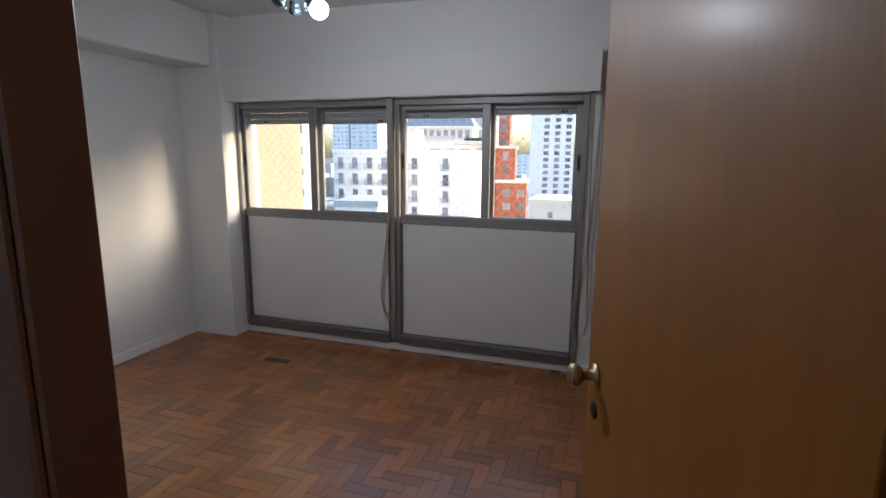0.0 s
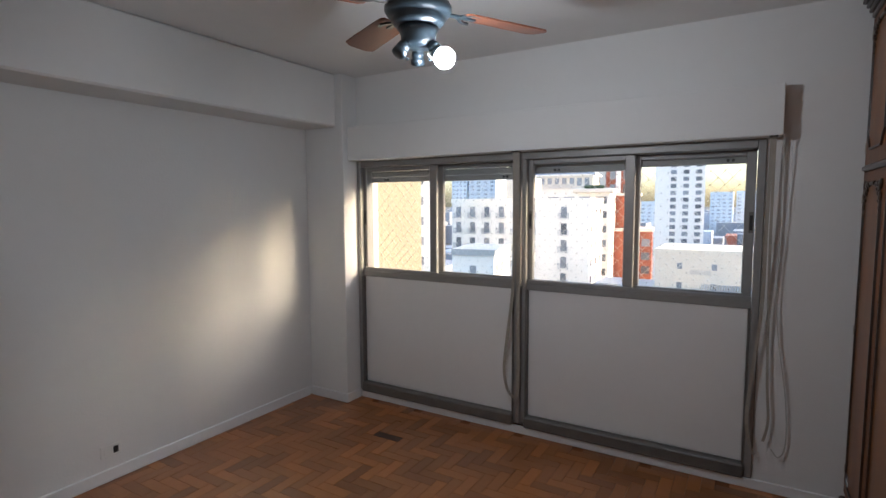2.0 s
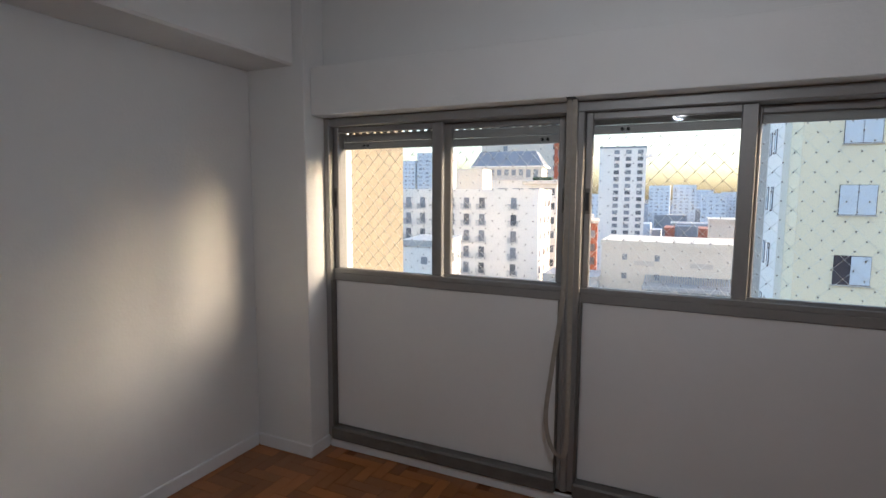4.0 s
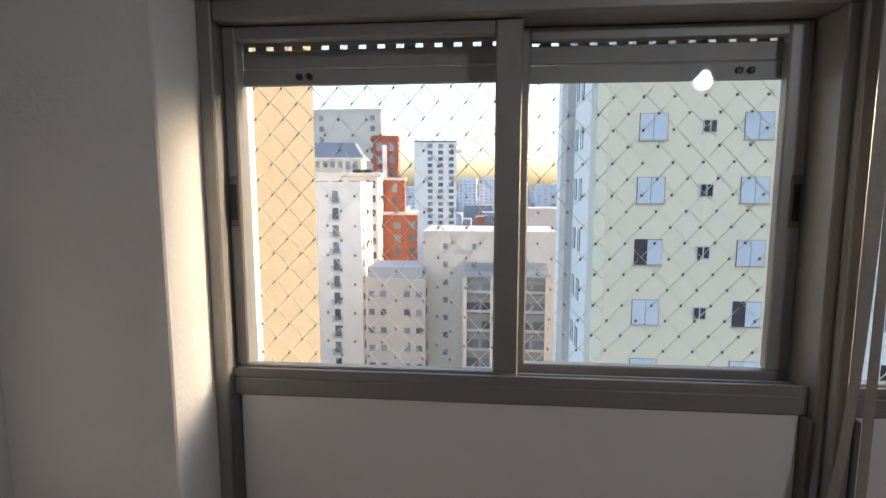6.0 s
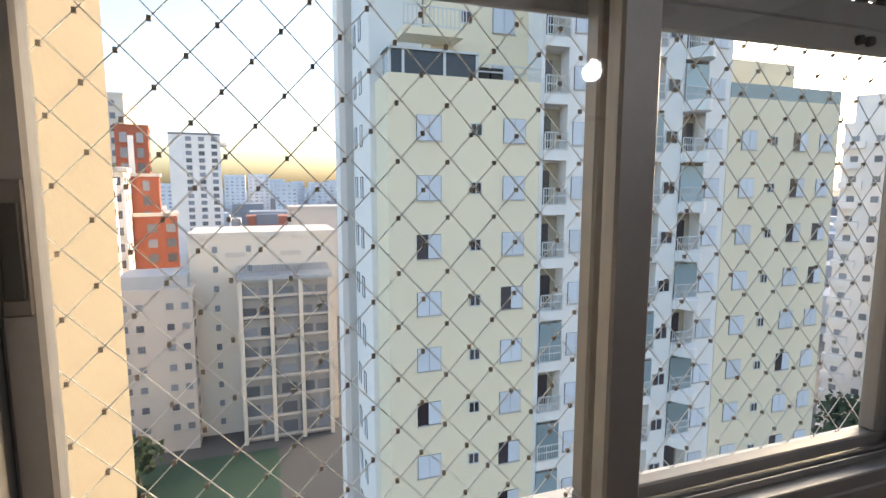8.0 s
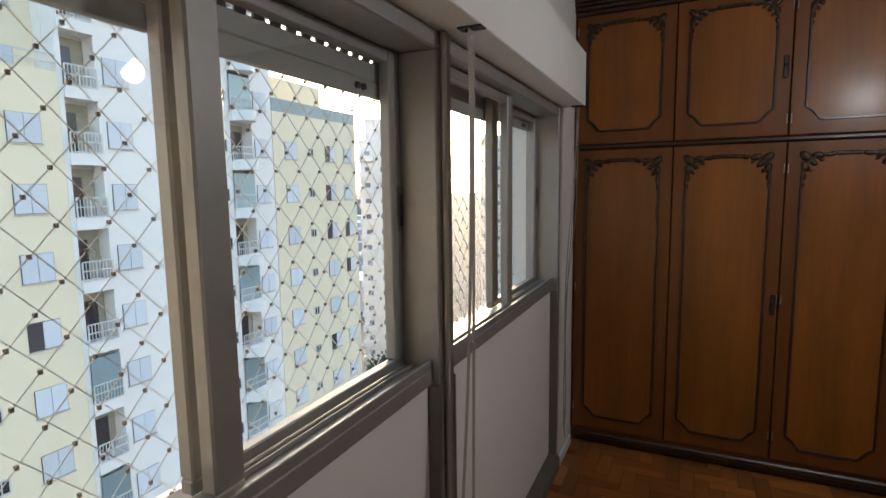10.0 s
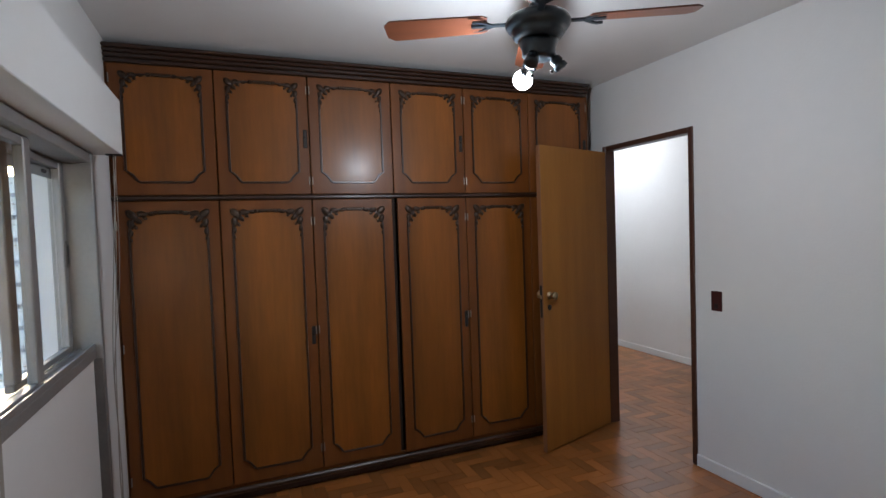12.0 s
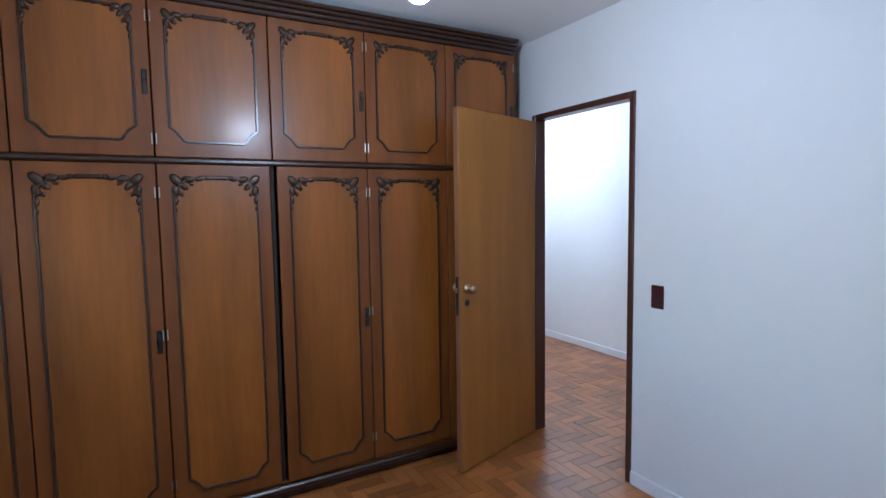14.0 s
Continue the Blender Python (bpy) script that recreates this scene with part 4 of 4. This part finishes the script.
# white block with french balconies, and the terraced one behind it
g, w = tower("white_apartment_block", "sunlit white apartment block with french windows", -30.2, -14.1, 92, 2.7, M_WHT, 2.9, 9, (1.0, 1.9), 11, 3, skip=(6, 8))
bm = bmesh.new()
for i in range(13):
    for k in range(9):
        if k in (6, 8):
            continue
        xx = -w / 2 + w * (k + 0.5) / 9
        for q in range(9):
            add_box(bm, (xx - 0.9 + q * 0.22, -0.55, -0.7 - 2.9 * i), (xx - 0.84 + q * 0.22, -0.50, 0.25 - 2.9 * i))
        add_box(bm, (xx - 0.95, -0.58, 0.25 - 2.9 * i), (xx + 0.95, -0.48, 0.33 - 2.9 * i))
tagged(part("french_balcony_rail", bm, M_SLATE, g), kind="stuff")
part("lit_stair_tower", box_bm((-2.5, 1.5, 2.7), (2.5, 7, 6.6), 0.05), M_CREAM, g)
g, w = tower("terraced_block", "white block with terraces and a slate mansard roof", -22.5, -12.3, 108, 4.9, M_WHT, 2.9, 6, (2.2, 1.4), 10, 6)
bm = bmesh.new()
lo_ = [bm.verts.new(p) for p in ((-w / 2 + 1, 0.6, 8.0), (w / 2 - 3.0, 0.6, 8.0), (w / 2 - 3.0, 9, 8.0), (-w / 2 + 1, 9, 8.0))]
hi_ = [bm.verts.new(p) for p in ((-w / 2 + 2.5, 2.6, 11.2), (w / 2 - 5.0, 2.6, 11.2), (w / 2 - 5.0, 7, 11.2), (-w / 2 + 2.5, 7, 11.2))]
bm.faces.new(lo_[::-1]), bm.faces.new(hi_)
for k in range(4):
    bm.faces.new((lo_[k], lo_[(k + 1) % 4], hi_[(k + 1) % 4], hi_[k]))
part("mansard", bm, M_SLATE, g, "blue-grey slate mansard roof")
part("attic_wall", box_bm((-w / 2 + 1.4, 0.9, 5.1), (w / 2 - 3.4, 8.6, 8.0)), M_CREAM, g)
part("eave", box_bm((-w / 2 + 0.8, 0.4, 7.75), (w / 2 - 2.8, 9.2, 8.05)), M_WHT, g)
for k in range(9):
    xx = -w / 2 + 2.4 + (w - 7) * k / 8
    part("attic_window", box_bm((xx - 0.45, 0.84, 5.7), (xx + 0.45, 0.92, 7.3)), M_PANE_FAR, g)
part("penthouse", box_bm((w / 2 - 7, -1.2, 4.2), (w / 2 + 0.8, 5, 5.0), 0.1), M_CREAM, g)
part("terrace_hedge", box_bm((w / 2 - 5, -0.9, 5.0), (w / 2 - 1, 0.2, 5.7), 0.25), M_LEAF, g)
part("terrace_rail", box_bm((-w / 2, -1.2, 5.1), (w / 2 - 7, -1.1, 6.0)), M_GRY, g)
g, w = tower("tall_white_block", "plain tall white block against the sky", -21.0, -11.8, 150, 23.5, M_CREAM, 2.9, 5, (1.2, 1.4), 14, 0, skip=(0, 2, 3))
g, w = tower("white_side_block", "sunlit white block with small square windows", -37.0, -30.4, 72, 22.0, M_WHT, 2.9, 4, (0.9, 1.2), 12, 30)
g, w = tower("low_annex", "low pale annex with a flat metal roof", -29.2, -24.2, 60, -3.9, M_WHT, 2.9, 3, (0.8, 0.9), 9, 12, roof=M_SHEET, skip=(0, 2))
# brick tower in three steps
g, w = tower("brick_tower", "red brick tower with stepped upper storeys", -12.8, -10.1, 118, 13.3, M_BRICK, 2.9, 2, (1.2, 1.9), 9, 8)
part("white_strip", box_bm((-0.7, -0.12, 4.0), (0.3, 0.02, 11.5)), M_WHT, g)
part("lower_step", box_bm((-w / 2, -1.0, GROUND), (w / 2 + 1.4, 8, 3.7)), M_BRICK, g)
part("lower_roof", box_bm((-w / 2 - 0.3, -1.3, 3.7), (w / 2 + 1.7, 8, 4.3)), M_CREAM, g)
part("low_step", box_bm((-w / 2 + 2.0, -3.0, GROUND), (w / 2 + 4.2, 8, -3.9)), M_BRICK, g)
part("low_roof", box_bm((-w / 2 + 1.7, -3.3, -3.9), (w / 2 + 4.5, 8, -3.3)), M_CREAM, g)
bm = bmesh.new()
for i in range(11):
    for xx in (-w / 2 + 0.8, w / 2 - 1.4):
        add_box(bm, (xx, -1.08, 1.0 - 2.9 * i), (xx + 1.2, -0.95, 2.9 - 2.9 * i))
    for xx in (w / 2 - 1.0, w / 2 + 2.2):
        add_box(bm, (xx, -3.08, -7.0 - 2.9 * i), (xx + 1.6, -2.95, -5.4 - 2.9 * i))
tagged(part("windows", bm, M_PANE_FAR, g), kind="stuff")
# slim white tower
g, w = tower("white_tower", "slim white residential tower with dark balconies", -8.4, -3.8, 240, 23.6, M_WHT, 2.9, 4, (2.2, 1.7), 14, 5, roof=M_SLATE, skip=(0,))
part("penthouse", box_bm((w / 2 - 6, 1, 19.0), (w / 2 + 2.6, 10, 20.5), 0.1), M_WHT, g)
# towers to the far side of the yellow block
g, w = tower("white_slab_tower", "tall white slab tower with stacked balconies", 55.9, 64.0, 98, 11.0, M_WHT, 2.9, 5, (0.9, 0.9), 14, -60, skip=(2,))
part("stair_core", box_bm((-1.8, -1.4, GROUND), (2.6, 6, 16.0)), M_WHT, g)
part("roof_house", box_bm((-w / 2 + 1, 1, 11), (w / 2 - 5, 10, 15.2)), M_WHT, g)
bm = bmesh.new()
for i in range(16):
    for x0_, x1_ in ((-w / 2 - 0.2, -w / 2 + 2.6), (w / 2 - 3.0, w / 2 + 0.2)):
        add_box(bm, (x0_, -1.3, 7.4 - 2.9 * i), (x1_, 0.0, 8.4 - 2.9 * i))
tagged(part("balcony_parapet", bm, M_WHT, g), kind="stuff")
g, w = tower("pale_slab_tower", "pale white tower with narrow window slots", 69.5, 82.0, 88, 10.5, M_WHT, 2.9, 6, (1.5, 0.6), 14, -66, skip=(3, 4))
# hazy city
rnd = random.Random(11)
for az, d, wd, top in ((-2.6, 520, 18, 12), (-0.3, 540, 20, 13), (1.5, 600, 16, 9), (2.4, 470, 18, 5), (-9.4, 480, 20, 4), (3.6, 640, 14, 7), (6.1, 580, 26, 6), (8.0, 620, 28, 8), (-26.5, 420, 24, 36), (-29, 430, 14, 30)):
    x, y = az_at(az, d)
    ob = thing("distant_tower", "pale tower in the evening haze", "building", (x, y, drop(d)), "distant towers")
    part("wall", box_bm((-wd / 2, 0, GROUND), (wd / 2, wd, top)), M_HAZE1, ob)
    bm = bmesh.new()
    for i in range(12):
        for k in range(4):
            xx = -wd / 2 + wd * (k + 0.5) / 4
            add_box(bm, (xx - wd * 0.06, -0.1, top - 4 - i * 3.2), (xx + wd * 0.06, 0.1, top - 2.6 - i * 3.2))
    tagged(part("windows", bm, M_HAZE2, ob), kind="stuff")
bm = bmesh.new()
for i in range(700):
    az, d = rnd.uniform(-50, 60), rnd.uniform(170, 1500)
    x, y = az_at(az, d)
    h = GROUND + rnd.uniform(6, 22) + (d > 500) * rnd.uniform(0, 12)
    s = rnd.uniform(6, 14)
    add_box(bm, (x - s, y - s, GROUND), (x + s, y + s, h))
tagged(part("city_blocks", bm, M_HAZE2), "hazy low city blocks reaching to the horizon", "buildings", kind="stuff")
g = thing("terracotta_house", "low building with a terracotta coloured roof", "building", (az_at(1.4, 190)[0], az_at(1.4, 190)[1], drop(190)))
part("wall", box_bm((-10, 0, GROUND), (10, 12, -9)), M_TERRA, g)
part("roof", box_bm((-10.4, -0.4, -9), (10.4, 12.4, -8.2)), M_TERRA, g)
part("roof_house", box_bm((-7, -3, -11), (0, 2, -7.4), 0.2), M_SLATE, g)
g = thing("cream_annex", "cream building with a flat roof", "building", (az_at(5.2, 150)[0], az_at(5.2, 150)[1], drop(150)))
part("wall", box_bm((-7, 0, GROUND), (7, 12, -4.2)), M_CREAM, g)
part("parapet", box_bm((-7.3, -0.3, -4.2), (7.3, 12.3, -3.6)), M_CREAM, g)

# ground
bm = bmesh.new()
bmesh.ops.create_grid(bm, x_segments=8, y_segments=8, size=4500, matrix=Matrix.Translation((0, 0, GROUND)))
built("ground", bm, M_GROUND, "dark asphalt and yards far below", "ground")
built("sports_court", box_bm((-17, 48, GROUND + 0.004), (1, 74, GROUND + 0.05)), M_COURT, "green fenced sports court far below", "court")


def tree(x, y, h, seed):
    r = random.Random(seed)
    t = thing("tree", "dark leafy tree far below among the buildings", "tree", (x, y, GROUND), "trees below")
    bm = bmesh.new()
    add_lathe(bm, [(0.28, 0), (0.2, h * 0.3), (0.10, h * 0.65)], 8)
    for k in range(5):
        a = k * 1.26 + r.random()
        add_sweep(bm, [(0, 0, h * 0.35), (h * 0.14 * math.cos(a), h * 0.14 * math.sin(a), h * 0.55), (h * 0.25 * math.cos(a), h * 0.25 * math.sin(a), h * 0.7)], 0.12, 0.12, (0.3, 0.2, 1))
    part("trunk", bm, M_BARK, t)
    vs, fs = [], []
    for _ in range(420):
        a, q, rr = r.uniform(0, 6.283), r.uniform(-1, 1), r.uniform(0.45, 1.0) * (0.8 + 0.3 * math.sin(3 * r.random() * 6))
        c = Vector((math.cos(a) * math.sqrt(1 - q * q) * rr * h * 0.34, math.sin(a) * math.sqrt(1 - q * q) * rr * h * 0.34, h * 0.68 + q * rr * h * 0.32))
        u = Vector((r.uniform(-1, 1), r.uniform(-1, 1), r.uniform(-1, 1))).normalized() * 0.5
        v = u.orthogonal().normalized() * 0.38
        b = len(vs)
        vs += [c - u, c + v, c + u, c - v]
        fs.append((b, b + 1, b + 2, b + 3))
    me = bpy.data.meshes.new("crown")
    me.from_pydata(vs, [], fs)
    me.materials.append(M_LEAF)
    c = new("crown", me)
    c.parent = t


k = 0
for az, d, h in ((-14.6, 66, 9), (-13.9, 60, 7), (-12.9, 70, 8), (58, 84, 11), (59.5, 80, 10), (61, 86, 12), (62.5, 80, 10), (64, 84, 11), (65.5, 82, 12), (60, 72, 10), (62, 70, 9), (64, 70, 10), (57.5, 76, 9)):
    x, y = az_at(az, d)
    tree(x, y, h, k)
    k += 1

# ---- parquet blocks ----
PL, PW, GAP = 0.21, 0.07, 0.0009
pm = {}
for key, s in (("h", (PL, PW)), ("v", (PW, PL))):
    for mname, mm in (("oak", M_PARQ), ("dark", M_PARQ_DARK)):
        bm = bmesh.new()
        add_box(bm, (GAP / 2, GAP / 2, -0.012), (s[0] - GAP / 2, s[1] - GAP / 2, 0.0))
        for v in bm.verts:
            if v.co.z > -0.001:
                v.co.x += 0.0006 if v.co.x < s[0] / 2 else -0.0006
                v.co.y += 0.0006 if v.co.y < s[1] / 2 else -0.0006
        pm[key + mname] = mesh_of("parquet_" + key + mname, bm, mm)
DARK = ((0.666, -0.594), (0.31, -1.03), (4.35, -4.55))
near, vs, fs = 0, [], []


def lay(key, x, y):
    global near
    s = (PL, PW) if key == "h" else (PW, PL)
    cx, cy = x + s[0] / 2, y + s[1] / 2
    room = XL - 0.1 < cx < XR and YB - 0.1 < cy < YW + 0.02
    hall = 1.3 < cx < 6.4 and -5.2 < cy <= YB - 0.1
    if not (room or hall):
        return
    dark = key == "h" and any(abs(cx - a) < 0.11 and abs(cy - b) < 0.036 for a, b in DARK)
    if dark or (near < 300 and 0.35 < cx < 2.75 and -1.75 < cy < YW):
        near += 1
        piece("parquet_block", pm[key + ("dark" if dark else "oak")], floor, (x, y, rl.uniform(-0.0004, 0.0003)))
        return
    g = GAP / 2
    z = rl.uniform(-0.0004, 0.0003)
    b = len(vs)
    for zz, e in ((-0.012, 0.0), (z, 0.0006)):
        vs.extend(((x + g + e, y + g + e, zz), (x + s[0] - g - e, y + g + e, zz), (x + s[0] - g - e, y + s[1] - g - e, zz), (x + g + e, y + s[1] - g - e, zz)))
    fs.extend(((b + 4, b + 5, b + 6, b + 7), (b, b + 1, b + 5, b + 4), (b + 1, b + 2, b + 6, b + 5), (b + 2, b + 3, b + 7, b + 6), (b + 3, b, b + 4, b + 7)))


rl = random.Random(3)
# herringbone: each row is shifted by one block width, a lying and a standing block side by side
n = int(8.5 / PW)
for j in range(-n, n):
    for i in range(-26, 26):
        x = j * PW + i * 2 * PL
        y = -5.3 + j * PW
        if -0.7 < x + 0.1 < 6.7 and -5.4 < y < 0.2:
            lay("h", x, y)
            lay("v", x + PL, y - PL + PW)
me = bpy.data.meshes.new("parquet_rest")
me.from_pydata(vs, [], fs)
me.materials.append(M_PARQ_FAR)
rest = new("parquet_rest", me)
rest.parent = floor
tagged(rest, kind="stuff")
